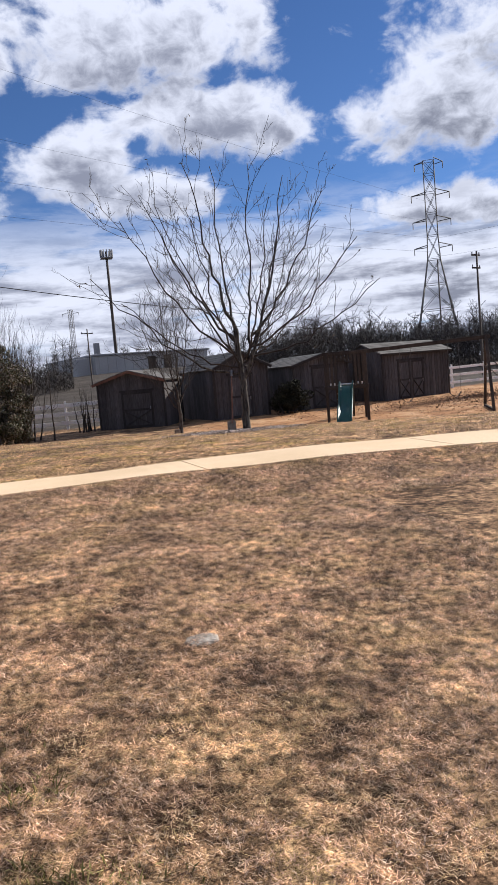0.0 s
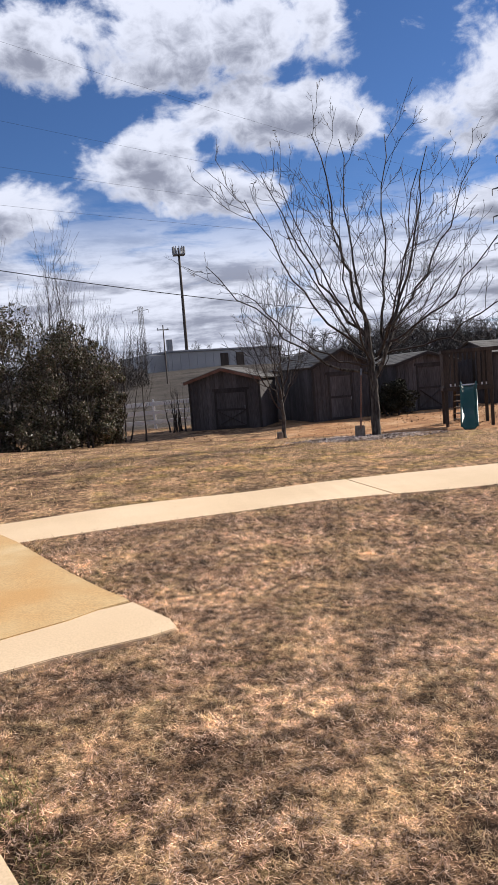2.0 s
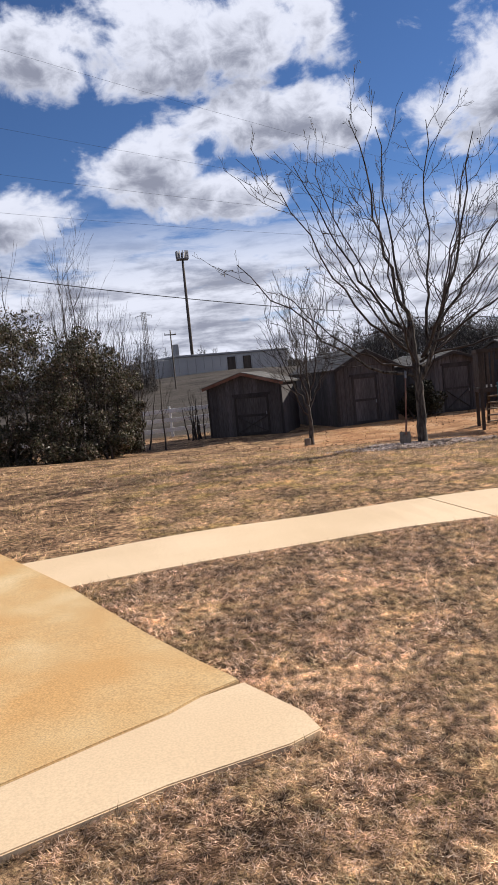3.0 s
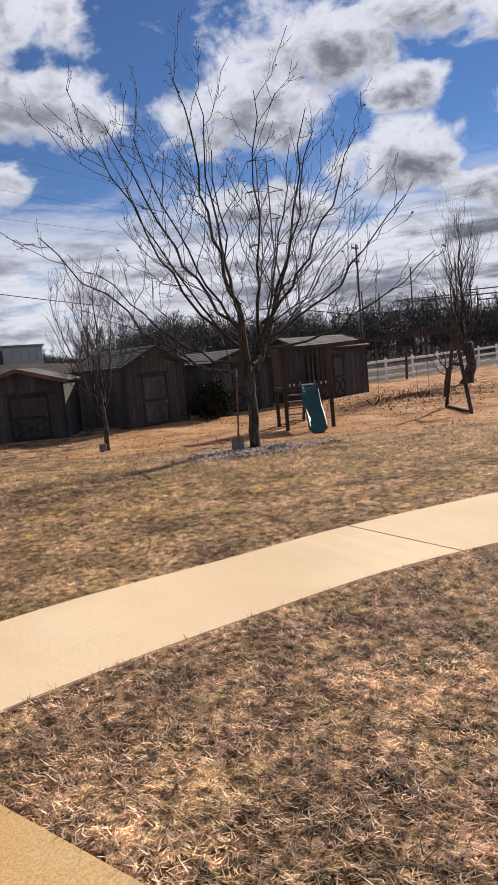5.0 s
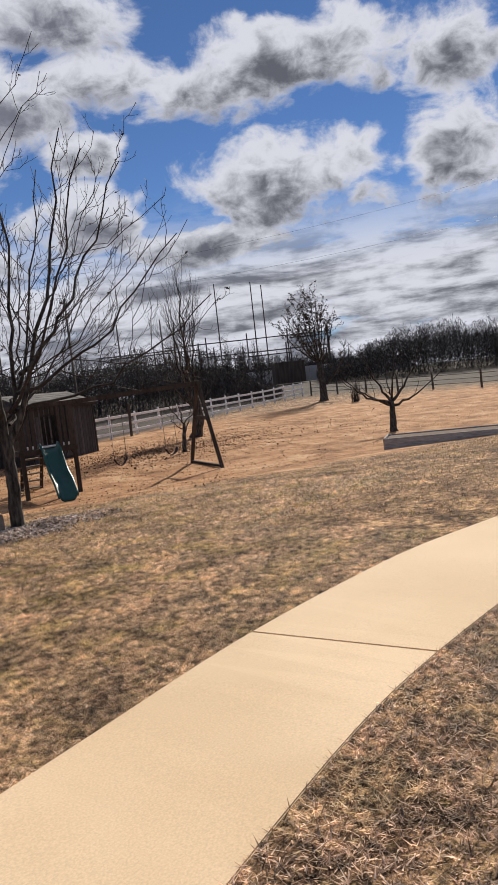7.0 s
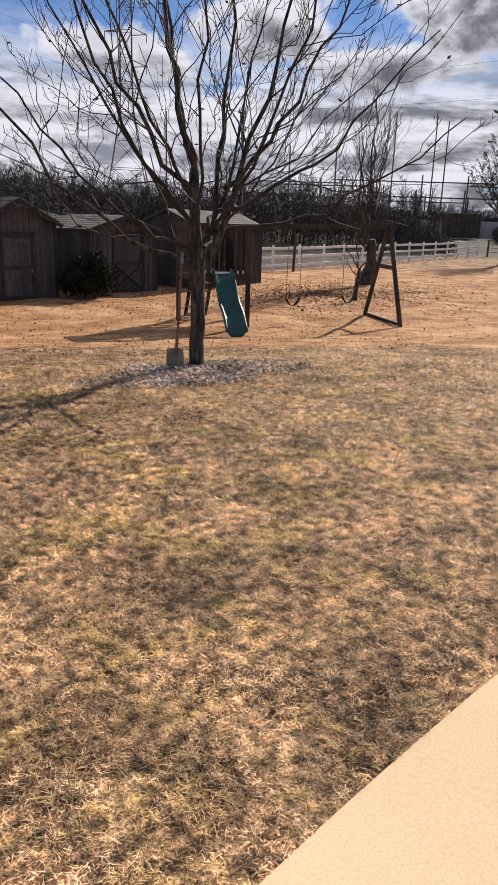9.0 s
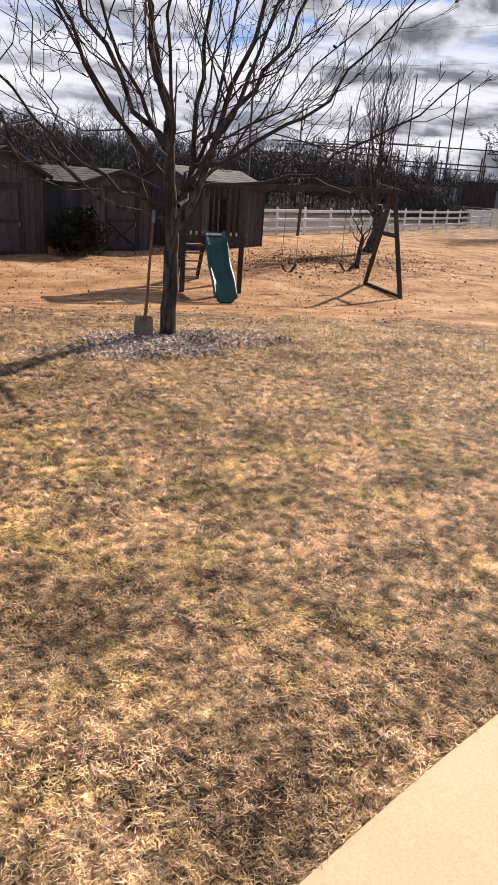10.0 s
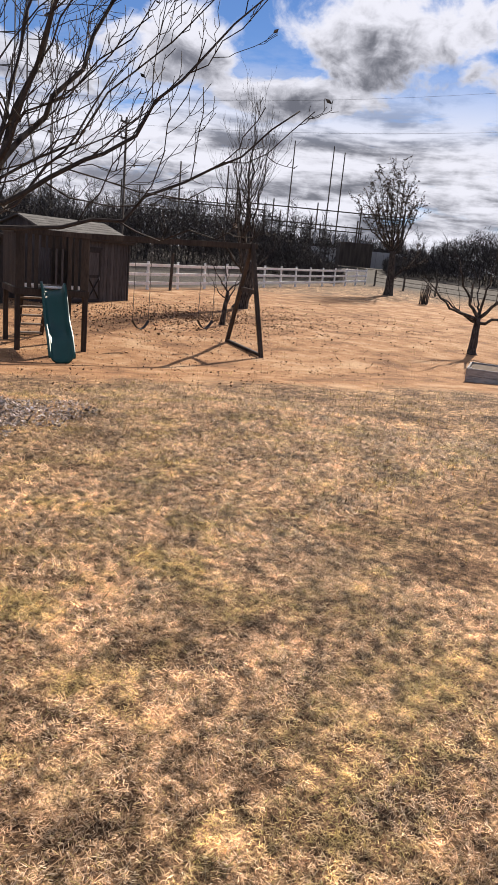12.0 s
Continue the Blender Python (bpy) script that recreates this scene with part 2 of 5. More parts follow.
def ground_material():
    """Dormant lawn, thinning to orange clay in the play yard; grey rough pasture beyond the fence."""
    m = bpy.data.materials.new("lawn_and_clay")
    m.use_nodes = True
    nt = m.node_tree
    N, L = nt.nodes.new, nt.links.new
    bs = nt.nodes["Principled BSDF"]
    bs.inputs["Roughness"].default_value = 0.95
    bs.inputs["Specular IOR Level"].default_value = 0.1
    tc = N("ShaderNodeTexCoord")

    def nz(scale, detail=5.0, rough=0.6):
        n = N("ShaderNodeTexNoise")
        n.inputs["Scale"].default_value, n.inputs["Detail"].default_value, n.inputs["Roughness"].default_value = scale, detail, rough
        L(tc.outputs["Object"], n.inputs["Vector"])
        return n.outputs["Fac"]

    def ramp(fac, *stops):
        r = N("ShaderNodeValToRGB")
        el = r.color_ramp.elements
        el[0].position, el[0].color = stops[0][0], (*stops[0][1], 1)
        el[1].position, el[1].color = stops[-1][0], (*stops[-1][1], 1)
        for p, c in stops[1:-1]:
            el.new(p).color = (*c, 1)
        L(fac, r.inputs[0])
        return r.outputs[0]

    def mixed(fac, a, b, mode="MIX"):
        n = N("ShaderNodeMix")
        n.data_type, n.blend_type = "RGBA", mode
        if isinstance(fac, float):
            n.inputs["Factor"].default_value = fac
        else:
            L(fac, n.inputs["Factor"])
        L(a, n.inputs["A"]); L(b, n.inputs["B"])
        return n.outputs["Result"]

    lawn = ramp(nz(2.4, 9.0, 0.78), (0.34, (0.07, 0.041, 0.026)), (0.46, (0.20, 0.122, 0.072)), (0.54, (0.37, 0.235, 0.135)), (0.66, (0.56, 0.39, 0.21)))
    green = ramp(nz(1.3, 7.0, 0.7), (0.57, (0.0, 0.0, 0.0)), (0.70, (0.6, 0.6, 0.6)))
    gcol = ramp(nz(9.0), (0.3, (0.20, 0.165, 0.06)), (0.7, (0.34, 0.28, 0.11)))
    lawn = mixed(green, lawn, gcol)
    grain = ramp(nz(75.0, 8.0, 0.8), (0.40, (0.12, 0.10, 0.09)), (0.58, (1.5, 1.46, 1.4)))
    lawn = mixed(0.85, lawn, grain, "MULTIPLY")
    tufts = ramp(nz(14.0, 5.0, 0.52), (0.36, (0.33, 0.33, 0.33)), (0.64, (1.68, 1.68, 1.68)))
    lawn = mixed(1.0, lawn, tufts, "MULTIPLY")
    swathe = ramp(nz(1.4, 9.0, 0.72), (0.36, (0.5, 0.5, 0.5)), (0.64, (1.45, 1.45, 1.45)))
    lawn = mixed(1.0, lawn, swathe, "MULTIPLY")
    clay = ramp(nz(0.9, 9.0, 0.7), (0.36, (0.24, 0.125, 0.065)), (0.5, (0.45, 0.24, 0.115)), (0.64, (0.60, 0.39, 0.225)))
    grain2 = ramp(nz(30.0, 7.0, 0.7), (0.35, (0.55, 0.52, 0.48)), (0.6, (1.1, 1.1, 1.1)))
    clay = mixed(0.7, clay, grain2, "MULTIPLY")
    past = ramp(nz(0.25, 7.0, 0.7), (0.35, (0.04, 0.034, 0.03)), (0.65, (0.10, 0.088, 0.077)))
    past = mixed(0.6, past, grain, "MULTIPLY")
    at = N("ShaderNodeAttribute")
    at.attribute_name = "soil"
    sp = N("ShaderNodeSeparateColor")
    L(at.outputs["Color"], sp.inputs[0])

    def broken(v, scale):
        """The edge of a soil, broken by noise."""
        a = N("ShaderNodeMath"); a.operation = "MULTIPLY_ADD"
        L(nz(scale, 7.0, 0.7), a.inputs[0]); a.inputs[1].default_value = 1.6
        L(v, a.inputs[2])
        r = N("ShaderNodeMapRange"); r.interpolation_type = "SMOOTHSTEP"
        r.inputs["From Min"].default_value, r.inputs["From Max"].default_value = 1.12, 1.5
        L(a.outputs[0], r.inputs["Value"])
        return r.outputs[0]

    col = mixed(broken(sp.outputs[0], 0.8), lawn, clay)
    col = mixed(sp.outputs[1], col, past)
    L(col, bs.inputs["Base Color"])
    bp = N("ShaderNodeBump")
    bp.inputs["Strength"].default_value, bp.inputs["Distance"].default_value = 0.8, 0.03
    L(nz(38.0, 8.0, 0.7), bp.inputs["Height"])
    L(bp.outputs[0], bs.inputs["Normal"])
    return m


M_GROUND = ground_material()
M_CONCRETE = material("pale_concrete", (0.68, 0.505, 0.315), (0.755, 0.575, 0.375), 0.7, 0.9, 0.05, 90, amount=0.22)
M_ORANGE = material("clay_stained_concrete", (0.58, 0.34, 0.13), (0.68, 0.51, 0.28), 1.1, 0.9, 0.05, 90, amount=0.5, third=(0.60, 0.40, 0.185))
M_SHED = material("weathered_shed_boards", (0.054, 0.049, 0.050), (0.100, 0.091, 0.092), 1.6, 0.9, 0.4, 30, stretch=(1, 1, 0.12), amount=0.7, per_object=0.18)
M_SHEDDARK = material("dark_trim_boards", (0.030, 0.027, 0.027), (0.05, 0.044, 0.043), 2.0, 0.9, 0.4, 40, stretch=(1, 1, 0.15))
M_ROOF = material("worn_shingles", (0.075, 0.071, 0.068), (0.15, 0.143, 0.135), 1.4, 0.92, 0.5, 45)
M_ROOFRED = material("rusty_roof_edge", (0.16, 0.075, 0.05), (0.22, 0.13, 0.10), 2.0, 0.85, 0.4, 40)
M_WHITE = material("weathered_white_fence", (0.74, 0.73, 0.71), (0.86, 0.85, 0.83), 2.0, 0.6, 0.1, 50, amount=0.3)
M_DARKWOOD = material("creosoted_wood", (0.055, 0.042, 0.034), (0.10, 0.078, 0.06), 3.0, 0.9, 0.4, 35, stretch=(1, 1, 0.15))
M_PLAYWOOD = material("brown_playset_timber", (0.036, 0.028, 0.023), (0.075, 0.058, 0.046), 3.0, 0.85, 0.4, 35, stretch=(1, 1, 0.2))
# playset timber lightened: sunlight on the tread tops is put into the colour
M_TREAD = material("sunlit_tone_treads", (0.20, 0.155, 0.115), (0.34, 0.28, 0.21), 3.0, 0.85, 0.3, 35)
M_SLIDE = material("green_moulded_plastic", (0.008, 0.060, 0.050), (0.014, 0.080, 0.066), 1.5, 0.38, 0.03, 40, amount=0.2, specular=0.4)
M_BARK = material("grey_bark", (0.016, 0.013, 0.012), (0.105, 0.092, 0.08), 16.0, 0.95, 0.9, 25, stretch=(1, 1, 0.3))
M_TWIG = material("dark_twigs", (0.036, 0.028, 0.025), (0.065, 0.052, 0.045), 4.0, 0.9, 0.2, 30)
M_METAL = material("galvanised_steel", (0.22, 0.22, 0.23), (0.32, 0.32, 0.33), 1.0, 0.55, 0.05, 20, metallic=0.6, amount=0.3)
M_POLE = material("weathered_pole", (0.07, 0.058, 0.048), (0.12, 0.10, 0.085), 2.0, 0.9, 0.3, 20, stretch=(1, 1, 0.2))
M_WIRE = material("black_cable", (0.02, 0.02, 0.02), (0.03, 0.03, 0.03), 2.0, 0.6, 0.0, 20)
M_PLANT = material("grey_metal_siding", (0.36, 0.35, 0.34), (0.44, 0.43, 0.415), 0.15, 0.7, 0.1, 6, amount=0.25)
M_BEDWOOD = material("bleached_planter_timber", (0.30, 0.27, 0.25), (0.46, 0.42, 0.39), 2.0, 0.9, 0.4, 30, stretch=(0.2, 0.2, 1))
M_CHAIN = material("swing_chain", (0.10, 0.09, 0.085), (0.16, 0.15, 0.14), 5.0, 0.6, 0.1, 60, metallic=0.5)
M_RUBBER = material("black_rubber_seat", (0.03, 0.025, 0.025), (0.05, 0.045, 0.045), 4.0, 0.7, 0.1, 40)
M_STONE = material("grey_fieldstone", (0.25, 0.215, 0.18), (0.42, 0.375, 0.32), 14.0, 0.95, 0.6, 50)
M_BLOCK = material("weathered_block", (0.17, 0.14, 0.115), (0.26, 0.22, 0.18), 6.0, 0.95, 0.5, 40)
M_DIRT = material("planter_soil", (0.10, 0.065, 0.045), (0.17, 0.12, 0.08), 6.0, 1.0, 0.8, 40)
M_GRASS = island_material("dry_grass", [(0.125, 0.066, 0.040), (0.70, 0.46, 0.30), (0.88, 0.62, 0.43), (0.26, 0.155, 0.105), (0.92, 0.71, 0.53), (0.14, 0.078, 0.048), (0.56, 0.41, 0.20)], 0.7, 0.2, (0.38, 0.215, 0.14))
M_GRASS_TAN = island_material("tan_grass", [(0.12, 0.066, 0.038), (0.86, 0.57, 0.33), (0.93, 0.67, 0.42), (0.38, 0.23, 0.125), (0.94, 0.74, 0.52), (0.15, 0.088, 0.052), (0.68, 0.55, 0.21)], 0.7, 0.2, (0.48, 0.285, 0.17), 0.62)
M_DARKLEAF = island_material("dark_leaves", [(0.012, 0.013, 0.009), (0.025, 0.026, 0.016), (0.04, 0.038, 0.026)], 0.95)
M_GREEN = island_material("green_grass", [(0.10, 0.10, 0.035), (0.19, 0.175, 0.06), (0.36, 0.29, 0.12)], 0.7, 0.3)
M_LEAF = island_material("evergreen_leaves", [(0.022, 0.024, 0.014), (0.052, 0.053, 0.028), (0.09, 0.083, 0.046), (0.10, 0.068, 0.05), (0.20, 0.17, 0.135)], 0.45, 0.15)
M_BRUSH = island_material("winter_brush", [(0.035, 0.03, 0.028), (0.06, 0.053, 0.049), (0.09, 0.079, 0.073), (0.045, 0.04, 0.037)], 0.9)
M_FALLEN = island_material("fallen_leaves", [(0.12, 0.068, 0.042), (0.20, 0.115, 0.068), (0.08, 0.048, 0.033), (0.28, 0.175, 0.11)], 0.9)
M_CHIPS = island_material("bark_chips", [(0.20, 0.15, 0.115), (0.44, 0.38, 0.34), (0.68, 0.60, 0.55), (0.26, 0.185, 0.13), (0.58, 0.51, 0.46)], 0.9)
M_LEAFDRY = island_material("clinging_dry_leaves", [(0.06, 0.04, 0.03), (0.10, 0.07, 0.05), (0.05, 0.045, 0.03)], 0.9)

# ---- builders ----


def mesh_of(name, bm, mat):
    me = bpy.data.meshes.new(name)
    bm.to_mesh(me)
    bm.free()
    if mat:
        me.materials.append(mat)
    return me


def part(name, bm, mat, parent=None, label=""):
    ob = new(name, mesh_of(name, bm, mat))
    if parent is not None:
        ob.parent = parent
    return tagged(ob, label)


def thing(name, m, label, category, group="", kind=""):
    ob = new(name)
    ob.empty_display_size = 0.2
    ob.matrix_world = m
    return tagged(ob, label, category, group, kind)


def box(bm, size, m=None, bevel=0.006):
    """A slightly rounded block of that size, centred on m."""
    r = bmesh.ops.create_cube(bm, size=1.0)
    vs = r["verts"]
    bmesh.ops.scale(bm, vec=size, verts=vs)
    if bevel:
        es = list({e for v in vs for e in v.link_edges})
        vs = list({v for f in bmesh.ops.bevel(bm, geom=es, offset=min(bevel, min(size) * 0.3), segments=1, affect="EDGES")["faces"] for v in f.verts} | {v for v in vs if v.is_valid})
    if m is not None:
        bmesh.ops.transform(bm, matrix=m, verts=vs)


def boxed(size, m=None, bevel=0.006):
    bm = bmesh.new()
    box(bm, size, m, bevel)
    return bm


def stick_matrix(a, b):
    a, b = Vector(a), Vector(b)
    d = b - a
    return Matrix.Translation((a + b) / 2) @ d.to_track_quat("Z", "X").to_matrix().to_4x4(), d.length


def beam(a, b, w, h, bevel=0.006):
    m, n = stick_matrix(a, b)
    return boxed((w, h, n), m, bevel)


def tube_into(V, F, pts, radii, sides):
    """Adds a tapered tube along pts to the lists V and F."""
    base = len(V)
    up = Vector((0.31, 0.17, 0.93))
    n = len(pts)
    for i, (p, r) in enumerate(zip(pts, radii)):
        d = (pts[min(i + 1, n - 1)] - pts[max(i - 1, 0)])
        d = d.normalized() if d.length > 1e-6 else Vector((0, 0, 1))
        a = d.cross(up)
        if a.length < 0.05:
            a = d.cross(Vector((1, 0, 0)))
        a.normalize()
        b = d.cross(a)
        for k in range(sides):
            t = 2 * math.pi * k / sides
            V.append(p + (a * math.cos(t) + b * math.sin(t)) * r)
    for i in range(n - 1):
        for k in range(sides):
            k2 = (k + 1) % sides
            F.append((base + i * sides + k, base + i * sides + k2, base + (i + 1) * sides + k2, base + (i + 1) * sides + k))
    F.append(tuple(base + (n - 1) * sides + k for k in range(sides)))


def list_mesh(name, V, F, mat, smooth=True):
    me = bpy.data.meshes.new(name)
    me.from_pydata([tuple(v) for v in V], [], F)
    me.materials.append(mat)
    if smooth:
        me.shade_smooth()
    return me


def array_mesh(name, verts, per, mat):
    """Loose polygons of `per` corners each from an (n * per, 3) array."""
    n = len(verts) // per
    me = bpy.data.meshes.new(name)
    me.vertices.add(len(verts))
    me.vertices.foreach_set("co", verts.astype(np.float32).ravel())
    me.loops.add(n * per)
    me.loops.foreach_set("vertex_index", np.arange(n * per, dtype=np.int32))
    me.polygons.add(n)
    me.polygons.foreach_set("loop_start", np.arange(0, n * per, per, dtype=np.int32))
    me.polygons.foreach_set("loop_total", np.full(n, per, dtype=np.int32))
    me.update(calc_edges=True)
    me.materials.append(mat)
    return me


# ---- the lie of the land ----
FAR_S = (9, 10.5, 11.5, 13.5, 15.7, 17.3, 18.9, 21, 24, 26, 28, 32, 40, 50, 66, 80, 110, 200, 900)
FAR_Z = (0, .0, .03, .05, 0, -.07, -.10, -.28, -.53, -.68, -.68, -.58, -.45, -.33, 0, 1.2, 4.0, 7.0, 9.0)
NEAR_Y = (-60, 0, 4.2, 6.3, 8.4, 9.8)
NEAR_Z = (-.8, -.36, -.2, -.045, -.02, -.005)


def land(x, y):
    """Ground height, for numbers or arrays."""
    x, y = np.asarray(x, float), np.asarray(y, float)
    far = np.interp(.5 * x + .866 * y, FAR_S, FAR_Z)
    far = np.where(far > 0.06, 0.06 + (far - 0.06) * np.clip((75 - x) / 55, 0.3, 1), far)
    near = np.interp(y, NEAR_Y, NEAR_Z) - .05 * np.clip(x + 2, 0, 3)
    k = np.clip((y - 8.5) / 3.0, 0, 1)
    k = k * k * (3 - 2 * k)
    return near * (1 - k) + far * k + 0.012 * np.sin(x * 1.9 + y * 0.7) * np.sin(y * 1.3 - x * 0.4) * np.where(y < 11, np.clip((x + 1.6) / 2, 0, 1), 1)


def gz(x, y):
    return float(land(x, y))


def path_edges(x):
    """The footpath's near and far edge at x, for numbers or arrays."""
    x = np.asarray(x, float)
    k, e = np.minimum(x, 6.0), np.maximum(x - 6.0, 0.0)
    near = 11.07 - 0.033 * (k - 0.5) ** 2 - 0.363 * e - 0.03 * e ** 2
    far = 12.41 - 0.03 * (k - 0.4) ** 2 - 0.336 * e - 0.03 * e ** 2
    return near, far


SLAB = [(-3.26, 10.66), (-2.95, 9.83), (-2.65, 9.08), (-2.40, 8.52), (-2.24, 8.2), (-1.98, 7.62), (-1.96, 7.42), (-2.15, 7.33), (-2.68, 7.2), (-3.31, 6.97), (-9.0, 5.0), (-10.0, 9.5), (-9.2, 13.4), (-4.3, 13.0)]
WALKWAY = [(-3.05, 6.2), (-2.44, 4.92), (-2.06, 4.08), (-1.82, 3.52), (-0.9, 1.4), (0.4, -1.6), (-1.0, -2.2), (-2.2, 0.6), (-3.4, 3.4), (-4.1, 4.9), (-4.2, 6.0)]


def field(x, y, cell, seed):
    """Smooth random values, 0 to 1, on a lattice of that cell."""
    g = np.random.default_rng(seed).random((257, 257))
    u, v = x / cell + 100, y / cell + 100
    i, j = np.floor(u).astype(int), np.floor(v).astype(int)
    a, b = u - i, v - j
    a, b = a * a * (3 - 2 * a), b * b * (3 - 2 * b)
    i, j = i % 256, j % 256
    return (g[i, j] * (1 - a) + g[i + 1, j] * a) * (1 - b) + (g[i, j + 1] * (1 - a) + g[i + 1, j + 1] * a) * b


def inside(poly, x, y):
    hit = np.zeros(np.shape(x), bool)
    for (x0, y0), (x1, y1) in zip(poly, poly[1:] + poly[:1]):
        if y0 == y1:
            continue
        hit ^= ((y0 > y) != (y1 > y)) & (x < (x1 - x0) * (y - y0) / (y1 - y0) + x0)
    return hit


def on_path(x, y, inset=0.0):
    near, far = path_edges(x)
    return (y > near + inset) & (y < far - inset) & (x > -4.2)


def clay(x, y):
    """How bare the play yard is, 0 to 1."""
    s = .5 * x + .866 * y
    d = .866 * x - .5 * y
    k = np.clip((s - 20.6) / 3.6, 0, 1) * np.clip((62 - s) / 18, 0, 1) * np.clip((d + 14) / 5, 0, 1) * np.clip((42 - d) / 14, 0, 1)
    return k


def ground():
    """One sheet to the horizon, finer near the walk."""
    def axis(lo, hi, step, out):
        a = list(np.arange(lo, hi + 1e-6, step))
        g = step
        while a[-1] < out:
            g *= 1.35
            a.append(a[-1] + g)
        g = step
        while a[0] > -out:
            g *= 1.35
            a.insert(0, a[0] - g)
        return np.array(a)
    xs, ys = axis(-8, 22, 0.22, 2400), axis(-2, 38, 0.22, 2400)
    X, Y = np.meshgrid(xs, ys)
    Z = land(X, Y)
    # the sheet dips under the paving
    Z = Z - 0.07 * on_path(X, Y, 0.22)
    Z = np.where(inside(SLAB, X, Y), Z - 0.05, Z)
    Z = np.where(inside(SLAB, X - 0.25, Y) | inside(SLAB, X, Y + 0.25), np.minimum(Z, 0.002), Z)
    n, m = len(xs), len(ys)
    V = np.stack([X.ravel(), Y.ravel(), Z.ravel() - 0.008], 1)
    i = np.arange(n * m).reshape(m, n)
    F = np.stack([i[:-1, :-1].ravel(), i[:-1, 1:].ravel(), i[1:, 1:].ravel(), i[1:, :-1].ravel()], 1)
    me = bpy.data.meshes.new("ground")
    me.from_pydata(V.tolist(), [], F.tolist())
    me.materials.append(M_GROUND)
    me.shade_smooth()
    c = clay(X, Y).ravel()
    s = (.5 * X + .866 * Y).ravel()
    fence = np.clip((Y.ravel() - (34.77 + 0.217 * np.maximum(X.ravel(), 17))) / 0.8, 0, 1)
    p = np.maximum(fence, np.clip((X.ravel() - 57) / 3, 0, 1))
    col = me.color_attributes.new("soil", "FLOAT_COLOR", "POINT")
    col.data.foreach_set("color", np.stack([c, p, c * 0, c * 0 + 1], 1).astype(np.float32).ravel())
    ob = new("ground", me)
    return tagged(ob, "dormant straw-coloured lawn thinning to orange clay", "ground", kind="structure")


ground()


def slab(name, poly, top, mat, label, thick=0.09):
    """A paving slab with a rounded rim that follows the ground."""
    bm = bmesh.new()
    vs = [bm.verts.new((x, y, top(x, y))) for x, y in poly]
    f = bm.faces.new(vs)
    bm.normal_update()
    if f.normal.z < 0:
        f.normal_flip()
    r = bmesh.ops.extrude_face_region(bm, geom=[f])
    for v in r["geom"]:
        if isinstance(v, bmesh.types.BMVert):
            v.co.z -= thick
    bm.normal_update()
    bmesh.ops.recalc_face_normals(bm, faces=bm.faces)
    rim = [e for e in bm.edges if all(abs(v.co.z - top(v.co.x, v.co.y)) < 1e-4 for v in e.verts) and len(e.link_faces) == 2]
    bmesh.ops.bevel(bm, geom=rim, offset=0.006, segments=2, affect="EDGES")
    bmesh.ops.triangulate(bm, faces=[g for g in bm.faces if len(g.verts) > 4])
    return part(name, bm, mat, None, label)


# footpath, cast in bays between tooled joints
JOINTS = [-4.15, 0.905, 4.75, 7.4, 10.6, 14.0, 17.5]
footpath = thing("footpath", pose(0, 0, 0), "pale sunlit concrete footpath curving across the lawn", "footpath", kind="structure")
for a, b in zip(JOINTS, JOINTS[1:]):
    xs = np.linspace(a + 0.006, b - 0.006, 19)
    near = [(x + 0.075, float(path_edges(x + 0.075)[0])) for x in xs]
    far = [(x - 0.075, float(path_edges(x - 0.075)[1])) for x in xs]
    s = slab("paving_bay", near + far[::-1], lambda x, y: gz(x, y) + 0.002, M_CONCRETE, "")
    s.parent = footpath

patio = thing("patio", pose(0, 0, 0), "flat concrete patio stained orange by clay", "patio", kind="structure")
crack = [(-3.38, 7.47), (-2.95, 7.7), (-2.63, 7.86), (-2.45, 8.0), (-2.22, 8.12)]
main = [(-3.27, 10.66), (-2.955, 9.83), (-2.655, 9.08), (-2.405, 8.52), (-2.245, 8.2)] + [(x, y + 0.012) for x, y in crack[::-1]] + [(-9.05, 5.6), (-10.0, 9.5), (-9.2, 13.4), (-4.25, 12.85)]
apron = [(-2.20, 8.09), (-1.98, 7.64), (-1.95, 7.45), (-2.12, 7.36), (-2.68, 7.22), (-3.31, 6.98), (-9.0, 5.0), (-9.04, 5.57)] + crack[:-1]
flat = lambda x, y: min(gz(x, y), 0.004) + 0.006
part_ = slab("stained_slab", main, flat, M_ORANGE, "clay-stained concrete slab"); part_.parent = patio
part_ = slab("apron_strip", apron, flat, M_CONCRETE, "pale newer concrete strip"); part_.parent = patio
walkway = slab("side_walkway", WALKWAY, lambda x, y: gz(x, y) + 0.006, M_CONCRETE, "")
tagged(walkway, "pale concrete walkway edging the lawn", "walkway", kind="structure")

# ---- sheds ----


def frame_from(fl, fr):
    """A pose at the front's left corner: x along the front, y to the back, z up; and the front's width."""
    a, b = Vector((*fl, 0)), Vector((*fr, 0))
    d = b - a
    return math.degrees(math.atan2(d.y, d.x)), d.length


